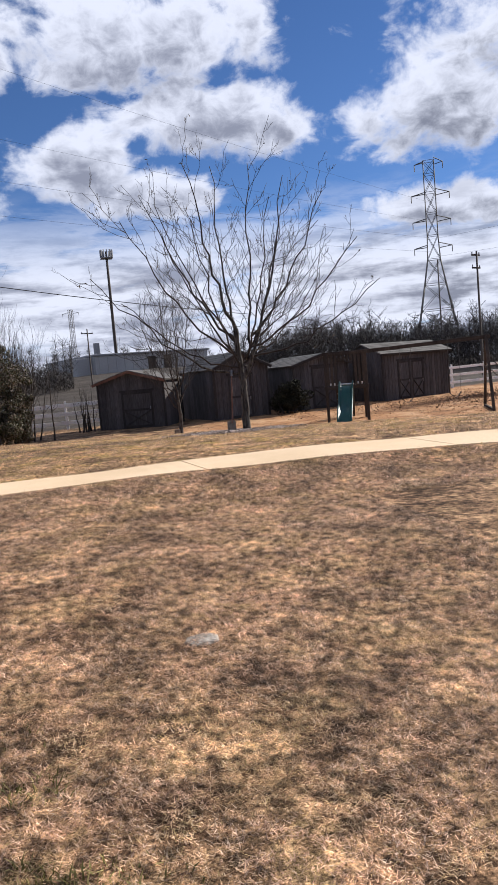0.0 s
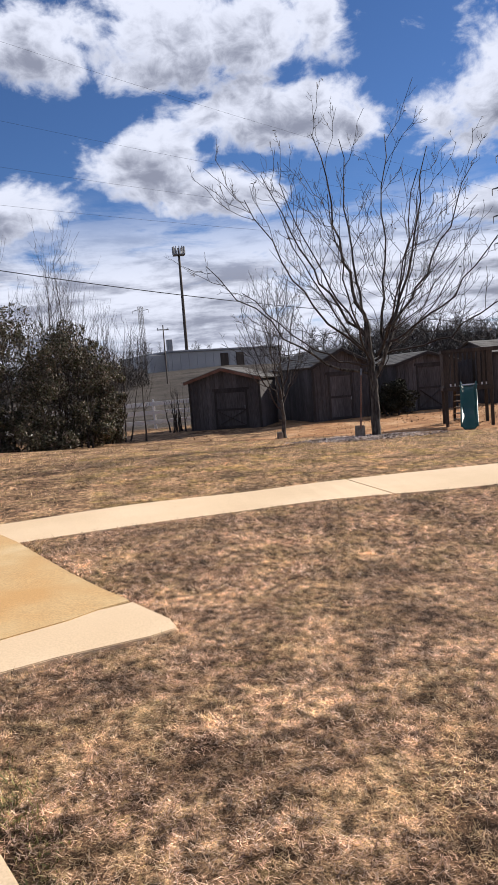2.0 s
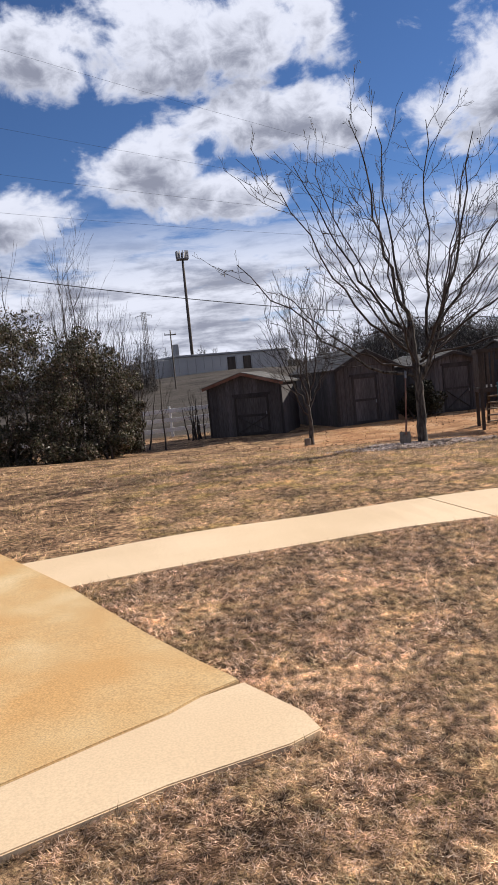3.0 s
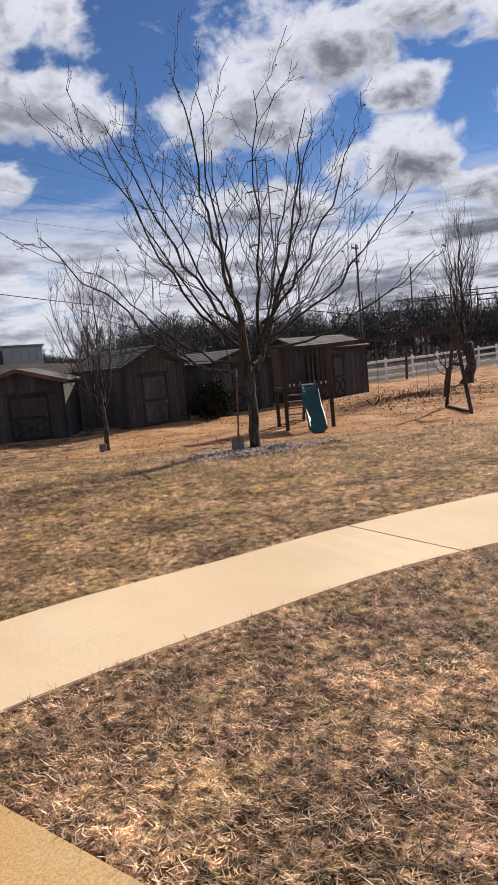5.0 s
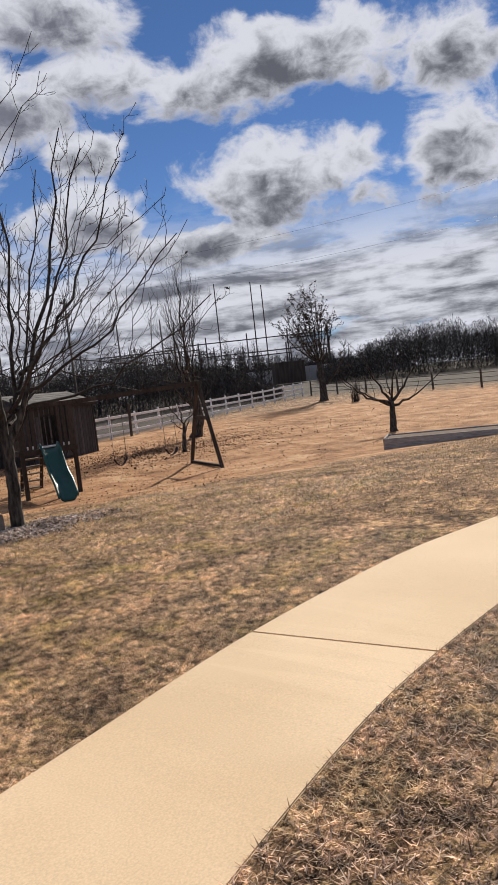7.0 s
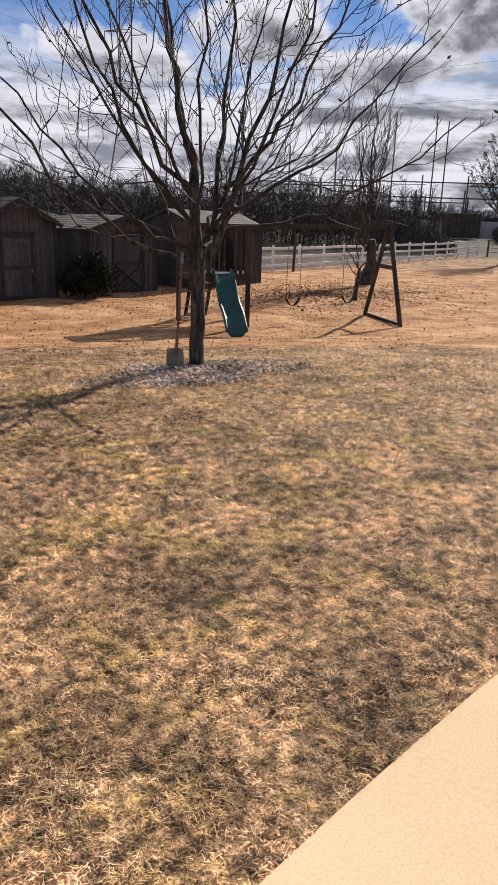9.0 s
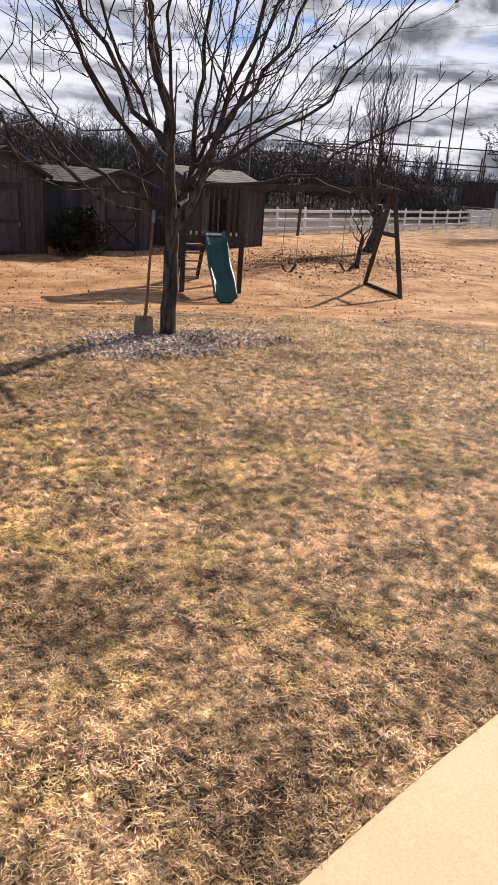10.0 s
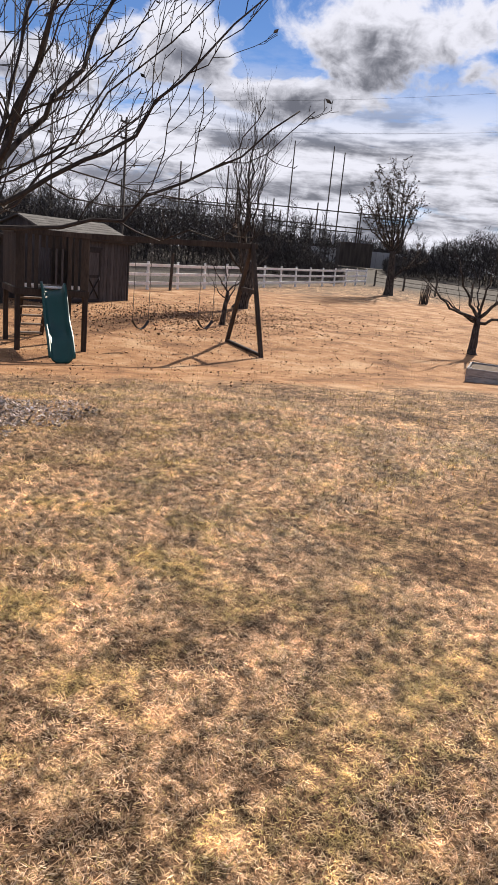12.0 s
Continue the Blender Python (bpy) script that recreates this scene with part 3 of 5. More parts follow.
def shed(name, fl, fr, depth, wall, peak, label, gable_front=True, doors=((0.3, 0.7),), door_h=1.75, roof=None, edge=None, base=None, cross=True):
    """A board-clad garden shed: body with separate boards on the seen faces, trimmed doors, a pitched roof with overhang."""
    ang, w = frame_from(fl, fr)
    z = min(gz(*fl), gz(*fr)) - 0.03 if base is None else base
    s = thing(name, pose(fl[0], fl[1], z, 0, 0, ang), label, "shed", "garden sheds")
    roof, edge = roof or M_ROOF, edge or M_SHEDDARK
    bm = bmesh.new()
    if gable_front:
        prof = [(0, 0), (w, 0), (w, wall), (w / 2, peak), (0, wall)]
        lo = [bm.verts.new((x, 0.03, h)) for x, h in prof]
        hi = [bm.verts.new((x, depth, h)) for x, h in prof]
    else:
        prof = [(0.03, 0), (depth, 0), (depth, wall), (depth / 2, peak), (0.03, wall)]
        lo = [bm.verts.new((0, y, h)) for y, h in prof]
        hi = [bm.verts.new((w, y, h)) for y, h in prof]
    bm.faces.new(lo); bm.faces.new(hi[::-1])
    for i in range(5):
        bm.faces.new((lo[i], hi[i], hi[(i + 1) % 5], lo[(i + 1) % 5]))
    bmesh.ops.recalc_face_normals(bm, faces=bm.faces)
    part("body", bm, M_SHED, s)
    # vertical boards on the front
    step = 0.2
    n = int(w / step)
    bw = w / n
    spans = [(a * w, b * w) for a, b in doors]
    rnd = random.Random(int(fl[0] * 100))
    for i in range(n):
        x = (i + 0.5) * bw
        h = (peak - abs(x - w / 2) / (w / 2) * (peak - wall) if gable_front else wall) - 0.03
        lo_z = 0.02
        for a, b in spans:
            if a - 0.02 < x < b + 0.02:
                lo_z = door_h + 0.12
        if h - lo_z > 0.05:
            part("board", boxed((bw - 0.012, 0.022, h - lo_z), pose(x, 0.012 + rnd.uniform(-.003, .003), (h + lo_z) / 2), 0.004), M_SHED, s)
    # boards on the left side
    nd = int(depth / step)
    bd = depth / nd
    for i in range(nd):
        y = 0.03 + (i + 0.5) * (depth - 0.03) / nd
        h = wall if gable_front else peak - abs(y - depth / 2) / (depth / 2) * (peak - wall)
        part("board", boxed((0.022, bd - 0.012, h - 0.05), pose(-0.009, y, (h - 0.05) / 2 + 0.02), 0.004), M_SHED, s)
    for x in (0.0, w):
        part("corner_board", boxed((0.10, 0.03, wall - 0.02), pose(x + (0.045 if x == 0 else -0.045), -0.012, wall / 2), 0.005), M_SHEDDARK, s)
    for a, b in spans:
        d = part("door", boxed((b - a - 0.03, 0.035, door_h), pose((a + b) / 2, -0.004, door_h / 2 + 0.06), 0.006), M_SHED, s, "grey plank shed door")
        for x in (a + 0.05, b - 0.05):
            part("stile", boxed((0.10, 0.02, door_h), pose(x, -0.03, door_h / 2 + 0.06), 0.005), M_SHEDDARK, d)
        for hh in (0.12, door_h * 0.5 + 0.05, door_h):
            part("rail", boxed((b - a - 0.22, 0.02, 0.10), pose((a + b) / 2, -0.03, hh), 0.005), M_SHEDDARK, d)
        if cross:
            c = Vector(((a + b) / 2, -0.031, 0.12 + door_h * 0.23))
            dx, dz = (b - a) / 2 - 0.1, door_h * 0.2
            for k, sg in enumerate((1, -1)):
                part("brace", beam((c.x - dx, c.y - 0.006 * k, c.z - dz * sg), (c.x + dx, c.y - 0.006 * k, c.z + dz * sg), 0.018, 0.09, 0.004), M_SHEDDARK, d)
        part("door_handle", boxed((0.03, 0.05, 0.14), pose(b - 0.12, -0.06, 0.95), 0.008), M_METAL, d, "small dull metal door handle")
        part("lintel", boxed((b - a + 0.16, 0.03, 0.10), pose((a + b) / 2, -0.014, door_h + 0.10), 0.005), M_SHEDDARK, s)
    over, th = 0.16, 0.05
    if gable_front:
        run, rise = w / 2, peak - wall
        ln = math.hypot(run, rise)
        for sg in (-1, 1):
            tilt = math.degrees(math.atan2(rise, run)) * sg
            e = over / ln
            m = pose(w / 2 + sg * (run / 2) * (1 + e), depth / 2 - 0.02, (peak + wall) / 2 + 0.035 - rise * e / 2, 0, tilt, 0)
            r = part("roof_slope", boxed((ln + over, depth + 0.36, th), m, 0.008), roof, s)
            rows = 7
            for k in range(rows):
                t = -(ln + over) / 2 + (k + 0.5) * (ln + over) / rows
                part("shingle_course", boxed(((ln + over) / rows + 0.03, depth + 0.37, 0.012), m @ pose(t, 0, th / 2 + 0.006, 0, -2.0 * sg, 0), 0.002), roof, r)
            part("barge_board", boxed((ln + over, 0.025, 0.12), m @ pose(0, -(depth + 0.36) / 2 - 0.014, -0.05), 0.004), edge, s)
    else:
        run, rise = depth / 2, peak - wall
        ln = math.hypot(run, rise)
        for sg in (-1, 1):
            tilt = -math.degrees(math.atan2(rise, run)) * sg
            e = over / ln
            m = pose(w / 2, depth / 2 + sg * (run / 2) * (1 + e), (peak + wall) / 2 + 0.035 - rise * e / 2, tilt, 0, 0)
            r = part("roof_slope", boxed((w + 0.3, ln + over, th), m, 0.008), roof, s)
            rows = 7
            for k in range(rows):
                t = -(ln + over) / 2 + (k + 0.5) * (ln + over) / rows
                part("shingle_course", boxed((w + 0.31, (ln + over) / rows + 0.03, 0.012), m @ pose(0, t, th / 2 + 0.006, 2.0 * sg, 0, 0), 0.002), roof, r)
            part("fascia", boxed((w + 0.3, 0.025, 0.12), m @ pose(0, sg * ((ln + over) / 2 + 0.014), -0.04), 0.004), edge, s)
    for i in range(3):
        part("skid", boxed((0.12, depth - 0.2, 0.14), pose(0.2 + i * (w - 0.4) / 2, depth / 2 + 0.05, -0.04), 0.01), M_DARKWOOD, s)
    return s


shed("garden_shed", (1.35, 35.2), (4.25, 33.6), 2.6, 2.18, 2.66, "small weathered board shed with a rusty gable edge", doors=((0.36, 0.82),), door_h=1.66, edge=M_ROOFRED)
shed("garden_shed", (6.5, 33.3), (9.3, 33.7), 4.6, 2.42, 3.12, "large weathered grey gabled shed with a plank door", doors=((0.26, 0.68),), door_h=2.0, cross=False)
shed("garden_shed", (10.65, 34.0), (13.75, 34.3), 4.4, 2.22, 2.68, "low grey board shed with a shingled gable roof", doors=((0.33, 0.77),), door_h=2.05)
shed("garden_shed", (15.5, 34.1), (20.0, 35.2), 2.9, 2.42, 2.98, "long grey board shed with double doors under a plain eave", gable_front=False, doors=((0.22, 0.40), (0.42, 0.60)), door_h=1.95)

# ---- white paddock fence ----


def fence_run(name, pts, spacing, label, mat, rails=(0.32, 0.78, 1.22), post_h=1.42, post_w=0.13, rail_h=0.15):
    """A post and rail fence along a line of places."""
    f = thing(name, pose(0, 0, 0), label, "fence")
    last = None
    post = boxed((post_w, post_w, post_h + 0.2), pose(0, 0, post_h / 2 - 0.1), 0.01)
    for v in post.verts:
        if v.co.z > post_h - 0.02:
            v.co.x *= 0.8; v.co.y *= 0.8
    pm = mesh_of("post", post, mat)
    for (x0, y0), (x1, y1) in zip(pts, pts[1:]):
        n = max(1, round(math.hypot(x1 - x0, y1 - y0) / spacing))
        ang = math.degrees(math.atan2(y1 - y0, x1 - x0))
        for i in range(n + 1):
            if i == 0 and last is not None:
                continue
            t = i / n
            x, y = x0 + (x1 - x0) * t, y0 + (y1 - y0) * t
            p = new("post", pm)
            p.parent = f
            p.matrix_basis = pose(x, y, gz(x, y), random.uniform(-1.5, 1.5), random.uniform(-1.5, 1.5), ang)
            here = Vector((x, y, gz(x, y)))
            if last is not None:
                for h in rails:
                    a, b = last + Vector((0, 0, h + random.uniform(-.015, .015))), here + Vector((0, 0, h + random.uniform(-.015, .015)))
                    off = Vector((math.sin(radians(ang)), -math.cos(radians(ang)), 0)) * (post_w / 2 + 0.012)
                    part("rail", upright_board(a + off, b + off, 0.03, rail_h), mat, f)
            last = here
    return f


def upright_board(a, b, t, h):
    a, b = Vector(a), Vector(b)
    d = b - a
    x = d.normalized()
    y = Vector((0, 0, 1)).cross(x).normalized()
    z = x.cross(y)
    m = Matrix.Translation((a + b) / 2) @ Matrix((x, y, z)).transposed().to_4x4()
    return boxed((d.length + 0.02, t, h), m, 0.006)


fence_run("paddock_fence", [(-13, 38.4), (0, 38.9), (19, 39.0)], 2.45, "weathered white three-rail paddock fence behind the sheds", M_WHITE, rail_h=0.2)
fence_run("paddock_fence", [(20.3, 39.2), (31.0, 41.4), (58.0, 47.2)], 2.6, "white three-rail paddock fence along the play yard", M_WHITE)
fence_run("field_fence", [(58.5, 46.5), (53.2, 31.8), (47, 14)], 4.2, "grey weathered post and wire field fence", M_POLE, rails=(0.4, 0.75, 1.1), post_h=1.4, post_w=0.14, rail_h=0.04)

gate_post = thing("iron_post", pose(27.0, 40.0, gz(27, 40) - 0.1), "dark iron post standing before the white fence", "post")
part("shaft", boxed((0.13, 0.13, 2.0), pose(0, 0, 1.0, 0, 2, 0), 0.02), M_DARKWOOD, gate_post)

# ---- play tower with slide, ladder and swing beam ----
PLAY_ANG = -22.5
PX, PY = 9.18, 26.2
PZ = -0.70
W_PLAY, D_PLAY, DECK, TOPH = 1.5, 1.55, 1.38, 2.66
play = thing("play_tower", pose(PX, PY, PZ, 0, 0, PLAY_ANG), "brown timber play tower with slatted sides and a swing beam", "playset")
for x, y in ((0, 0), (W_PLAY, 0), (0, D_PLAY), (W_PLAY, D_PLAY)):
    part("post", boxed((0.11, 0.11, TOPH + 0.1), pose(x, y, TOPH / 2 - 0.05), 0.01), M_PLAYWOOD, play)
for i in range(10):
    part("deck_plank", boxed((W_PLAY + 0.1, D_PLAY / 10 - 0.01, 0.035), pose(W_PLAY / 2, (i + 0.5) * D_PLAY / 10, DECK), 0.004), M_PLAYWOOD, play)
for y in (-0.07, D_PLAY + 0.07):
    part("rim_joist", boxed((W_PLAY + 0.14, 0.035, 0.14), pose(W_PLAY / 2, y, DECK - 0.06), 0.005), M_PLAYWOOD, play)
    part("top_rail", boxed((W_PLAY + 0.16, 0.035, 0.12), pose(W_PLAY / 2, y, TOPH - 0.05), 0.005), M_PLAYWOOD, play)
for x in (-0.07, W_PLAY + 0.07):
    part("rim_joist", boxed((0.035, D_PLAY, 0.14), pose(x, D_PLAY / 2, DECK - 0.06), 0.005), M_PLAYWOOD, play)
    part("top_rail", boxed((0.035, D_PLAY, 0.12), pose(x, D_PLAY / 2, TOPH - 0.05), 0.005), M_PLAYWOOD, play)
slat_h = TOPH - DECK - 0.06
for i in range(10):
    t = 0.09 + i * (W_PLAY - 0.18) / 9
    if not 0.42 < t < 1.08:
        part("slat", boxed((0.095, 0.02, slat_h), pose(t, -0.045, (TOPH + DECK) / 2), 0.004), M_PLAYWOOD, play)
    else:
        part("slat", boxed((0.095, 0.02, 0.34), pose(t, -0.045, TOPH - 0.2), 0.004), M_PLAYWOOD, play)
    part("slat", boxed((0.02, 0.125, slat_h), pose(-0.045, t, (TOPH + DECK) / 2), 0.004), M_PLAYWOOD, play)
    part("slat", boxed((0.02, 0.125, slat_h), pose(W_PLAY + 0.045, t, (TOPH + DECK) / 2), 0.004), M_PLAYWOOD, play)
    if not 0.5 < t < 1.0:
        part("slat", boxed((0.095, 0.02, slat_h), pose(t, D_PLAY + 0.045, (TOPH + DECK) / 2), 0.004), M_PLAYWOOD, play)
ladder = new("ladder"); ladder.parent = play
for x in (0.42, 1.02):
    part("stringer", beam((x, D_PLAY + 0.10, DECK + 0.02), (x, D_PLAY + 0.85, 0.0), 0.04, 0.10), M_PLAYWOOD, ladder)
# treads carry the sunlit tone in their material
for i in range(6):
    t = (i + 0.5) / 6
    part("tread", boxed((0.62, 0.17, 0.045), pose(0.70, D_PLAY + 0.10 + 0.75 * (1 - t), DECK * t), 0.005), M_TREAD, ladder, "ladder tread in a lightened, sunlit tone")


def slide_chute():
    """A wavy moulded chute with raised rims."""
    bm = bmesh.new()
    n, half, run = 32, 0.225, 1.9
    rows = []
    for i in range(n + 1):
        t = i / n
        y = -0.10 - run * t
        z = DECK + 0.03 - (DECK - 0.06) * t + 0.075 * math.sin(t * math.pi * 3.1) * (1 - 0.3 * t)
        if t > 0.86:
            z += (t - 0.86) * 0.25
        sec = [(-half - 0.05, 0.10), (-half - 0.045, 0.145), (-half, 0.15), (-half + 0.03, 0.04), (-half + 0.09, 0.0), (0, -0.012), (half - 0.09, 0.0), (half - 0.03, 0.04), (half, 0.15), (half + 0.045, 0.145), (half + 0.05, 0.10)]
        top = [bm.verts.new((x, y, z + h)) for x, h in sec]
        bot = [bm.verts.new((x * 0.97, y, z + min(h, 0.1) - 0.045)) for x, h in sec]
        rows.append(top + bot[::-1])
    for a, b in zip(rows, rows[1:]):
        k = len(a)
        for j in range(k):
            bm.faces.new((a[j], a[(j + 1) % k], b[(j + 1) % k], b[j]))
    bm.faces.new(rows[0]); bm.faces.new(rows[-1][::-1])
    bmesh.ops.recalc_face_normals(bm, faces=bm.faces)
    for f in bm.faces:
        f.smooth = True
    return bm


slide = part("slide", slide_chute(), M_SLIDE, play, "dark green wavy plastic slide")
slide.matrix_basis = pose(0.75, 0, 0, 0, 0, -6)
part("slide_lip", boxed((0.54, 0.12, 0.05), pose(0.75, -0.08, DECK + 0.06), 0.015), M_WHITE, play, "pale cap at the slide's head")
# added white strips: the sunlit band of the deck top, painted as boards
for x in (0.24, 1.26):
    part("sunlit_deck_strip", boxed((0.36, 0.03, 0.09), pose(x, -0.015, DECK + 0.075), 0.008), M_WHITE, play, "added white strip imitating the sunlit deck top")

swing = thing("swing_set", pose(0, 0, 0), "dark timber swing beam on an A-frame beside the tower", "swing set")
B0, B1 = Vector((10.55, 26.05, 1.90)), Vector((15.12, 24.62, 2.06))
part("beam", upright_board(B0, B1 + (B1 - B0).normalized() * 0.15, 0.09, 0.14), M_PLAYWOOD, swing)
F1, F2 = Vector((14.55, 23.5, gz(14.55, 23.5))), Vector((15.7, 25.75, gz(15.7, 25.75)))
for f in (F1, F2):
    part("leg", beam(f - Vector((0, 0, 0.05)), B1 + (f - B1).normalized() * 0.03 + Vector((0, 0, 0.1)), 0.10, 0.10), M_PLAYWOOD, swing)
part("ground_bar", beam(F1 + Vector((0, 0, 0.05)), F2 + Vector((0, 0, 0.05)), 0.08, 0.08), M_PLAYWOOD, swing)
mid1, mid2 = B1.lerp(F1, 0.42), B1.lerp(F2, 0.42)
part("cross_brace", upright_board(mid1, mid2, 0.04, 0.12), M_PLAYWOOD, swing)


def swing_seat(t, gap, turn):
    c = B0.lerp(B1, t)
    d = (B1 - B0).normalized()
    s = thing("swing", pose(c.x, c.y, c.z - 0.07), "black sling swing seat hanging on thin chains", "swing", "swings")
    drop = 1.86
    for sg in (-1, 1):
        V, F = [], []
        a = d * (sg * gap / 2)
        pts = [a + Vector((0, 0, -drop * k / 6)) for k in range(7)]
        tube_into(V, F, pts, [0.007] * 7, 5)
        ob = new("chain", list_mesh("chain", V, F, M_CHAIN)); ob.parent = s
    bm = bmesh.new()
    rows = []
    for i in range(13):
        u = i / 12 * 2 - 1
        z = -drop - 0.20 * (1 - u * u)
        c2 = d * (u * gap / 2)
        side = Vector((-d.y, d.x, 0)) * 0.07
        rows.append([bm.verts.new(c2 + side * k + Vector((0, 0, z + h))) for k, h in ((-1, 0), (1, 0), (1, -0.012), (-1, -0.012))])
    for a, b in zip(rows, rows[1:]):
        for j in range(4):
            bm.faces.new((a[j], a[(j + 1) % 4], b[(j + 1) % 4], b[j]))
    bm.faces.new(rows[0]); bm.faces.new(rows[-1][::-1])
    bmesh.ops.recalc_face_normals(bm, faces=bm.faces)
    part("sling", bm, M_RUBBER, s)


swing_seat(0.36, 0.42, 0)
swing_seat(0.74, 0.42, 0)

# ---- trees ----


def curve_pts(a, b, sag, n, rnd, wob):
    """A limb from a to b that leaves outwards and bends upwards."""
    pts = []
    L0 = (b - a).length
    for i in range(n + 1):
        t = i / n
        p = a.lerp(b, t)
        p.z -= sag * L0 * math.sin(math.pi * t) * (1 - 0.25 * t)
        if 0 < i < n:
            p += Vector((rnd.uniform(-1, 1), rnd.uniform(-1, 1), rnd.uniform(-1, 1))) * wob * L0
        pts.append(p)
    return pts


def grow(V, F, pts, r0, r1, level, rnd, dens, twig, up=0.45, thin=0.0028):
    """A limb and its side shoots."""
    n = len(pts)
    radii = [r0 + (r1 - r0) * (i / (n - 1)) ** 0.8 for i in range(n)]
    tube_into(V, F, pts, radii, 7 if r0 > 0.05 else (5 if r0 > 0.018 else 3))
    if level == 0:
        return
    ln = sum((pts[i + 1] - pts[i]).length for i in range(n - 1))
    for k in range(max(2, int(ln * dens))):
        t = rnd.uniform(0.22, 1.0)
        i = min(int(t * (n - 1)), n - 2)
        f = t * (n - 1) - i
        p = pts[i].lerp(pts[i + 1], f)
        d = (pts[i + 1] - pts[i]).normalized()
        side = Vector((rnd.gauss(0, 1), rnd.gauss(0, 1), rnd.gauss(0, 0.6)))
        side = (side - d * side.dot(d)).normalized()
        way = (d * rnd.uniform(0.55, 1.0) + side * rnd.uniform(0.5, 0.95) + Vector((0, 0, up))).normalized()
        m = ln * rnd.uniform(0.26, 0.55) * (1.18 - 0.6 * t)
        m = max(m, twig)
        rr = max(radii[i] * 0.42, r1 * 0.9)
        b = p + way * m
        grow(V, F, curve_pts(p, b, 0.09, 5 if level > 1 else 3, rnd, 0.045), min(rr, 0.35 * r0 + 0.004), max(r1 * 0.65, thin), level - 1, rnd, dens * 1.5, twig * 0.7, up, thin)


def bare_tree(name, base, trunk_pts, trunk_r, limbs, label, seed, dens=2.2, levels=2, leaves=0, sag=0.10, r_tip=0.007, up=0.45, leaf=0.035, wob=0.020, thin=0.0028):
    """A leafless tree: a trunk, limbs given by where they leave the trunk and where they end, and their shoots."""
    rnd = random.Random(seed)
    t = thing(name, pose(*base), label, "tree")
    V, F = [], []
    pts = [Vector(p) for p in trunk_pts]
    dense = []
    for a, b in zip(pts, pts[1:]):
        for k in range(4):
            dense.append(a.lerp(b, k / 4) + Vector((rnd.uniform(-1, 1), rnd.uniform(-1, 1), 0)) * trunk_r * 0.12)
    dense.append(pts[-1])
    top = trunk_r * 0.62
    radii = [trunk_r * (1.28 if i == 0 else 1.0) + (top - trunk_r) * i / (len(dense) - 1) for i in range(len(dense))]
    tube_into(V, F, dense, radii, 12)
    o = new("trunk", list_mesh("trunk", V, F, M_BARK)); o.parent = t
    tips = []
    for a, b, r in limbs:
        V, F = [], []
        lp = curve_pts(Vector(a), Vector(b), sag, 11, rnd, wob)
        grow(V, F, lp, r, r_tip, levels, rnd, dens, 0.22, up, thin)
        o = new("limb", list_mesh("limb", V, F, M_BARK if r > 0.04 else M_TWIG)); o.parent = t
        tips += V
    if leaves:
        Q = []
        for _ in range(leaves):
            c = Vector(rnd.choice(tips))
            s = rnd.uniform(0.6, 1.4) * leaf
            u = Vector((rnd.gauss(0, 1), rnd.gauss(0, 1), rnd.gauss(0, 1))).normalized()
            v = u.orthogonal().normalized()
            Q += [c, c + u * s + v * s * 0.5, c + u * 2 * s, c + u * s - v * s * 0.5]
        o = new("dry_leaves", array_mesh("dry_leaves", np.array([tuple(q) for q in Q]), 4, M_LEAFDRY)); o.parent = t
        tagged(o, kind="stuff")
    return t


TX, TY = 4.02, 19.5
TZ = gz(TX, TY)
# limbs as offsets from the foot; x to the right of the view, y away
bare_tree("yard_tree", (TX, TY, TZ), [(0, 0, -0.08), (0.0, 0.0, 0.5), (0.02, 0, 1.0), (0.0, 0, 1.4), (-0.05, 0.0, 2.0), (-0.08, 0, 2.7)], 0.115, [
    ((-0.01, 0, 1.5), (-3.7, 0.7, 4.3), 0.042),
    ((-0.06, 0, 2.4), (-2.2, 0.8, 6.4), 0.045),
    ((-0.04, 0, 2.0), (-3.0, -0.9, 5.4), 0.040),
    ((-0.08, 0, 2.7), (-1.2, -0.2, 7.0), 0.054),
    ((-0.07, 0, 2.5), (-0.2, 0.8, 7.2), 0.046),
    ((0.01, 0, 1.35), (1.3, -0.8, 6.5), 0.062),
    ((0.16, -0.10, 1.9), (0.6, -0.1, 7.0), 0.046),
    ((0.30, -0.18, 2.5), (2.2, -1.2, 6.0), 0.042),
    ((0.24, -0.14, 2.2), (2.8, -1.8, 4.7), 0.037),
    ((0.16, -0.08, 1.9), (3.2, -2.1, 3.6), 0.033),
    ((0.10, 0.0, 1.7), (2.2, 1.9, 5.0), 0.035),
    ((-0.05, 0.0, 2.0), (-1.5, 2.0, 5.8), 0.037),
    ((-0.04, 0.0, 1.8), (-1.5, -2.0, 5.2), 0.035),
    ((0.1, -0.05, 1.9), (0.4, -2.2, 5.6), 0.035),
    ((-0.06, 0.0, 2.3), (-1.9, 0.2, 6.0), 0.034),
    ((0.2, -0.1, 2.1), (1.7, 0.4, 6.2), 0.034),
    ((-0.02, 0, 1.7), (-3.1, -0.4, 3.5), 0.031),
    ((0.08, 0, 1.8), (2.6, 0.5, 4.1), 0.030),
    ((0.0, 0, 1.25), (-0.75, 0.1, 2.9), 0.015),
    ((0.02, 0, 1.3), (0.7, -0.3, 2.8), 0.013),
], "leafless spreading yard tree with grey bark in a mulch ring", 5, dens=1.6, levels=3, leaves=420, sag=0.12, r_tip=0.009, up=0.32, leaf=0.034, wob=0.018, thin=0.0038)

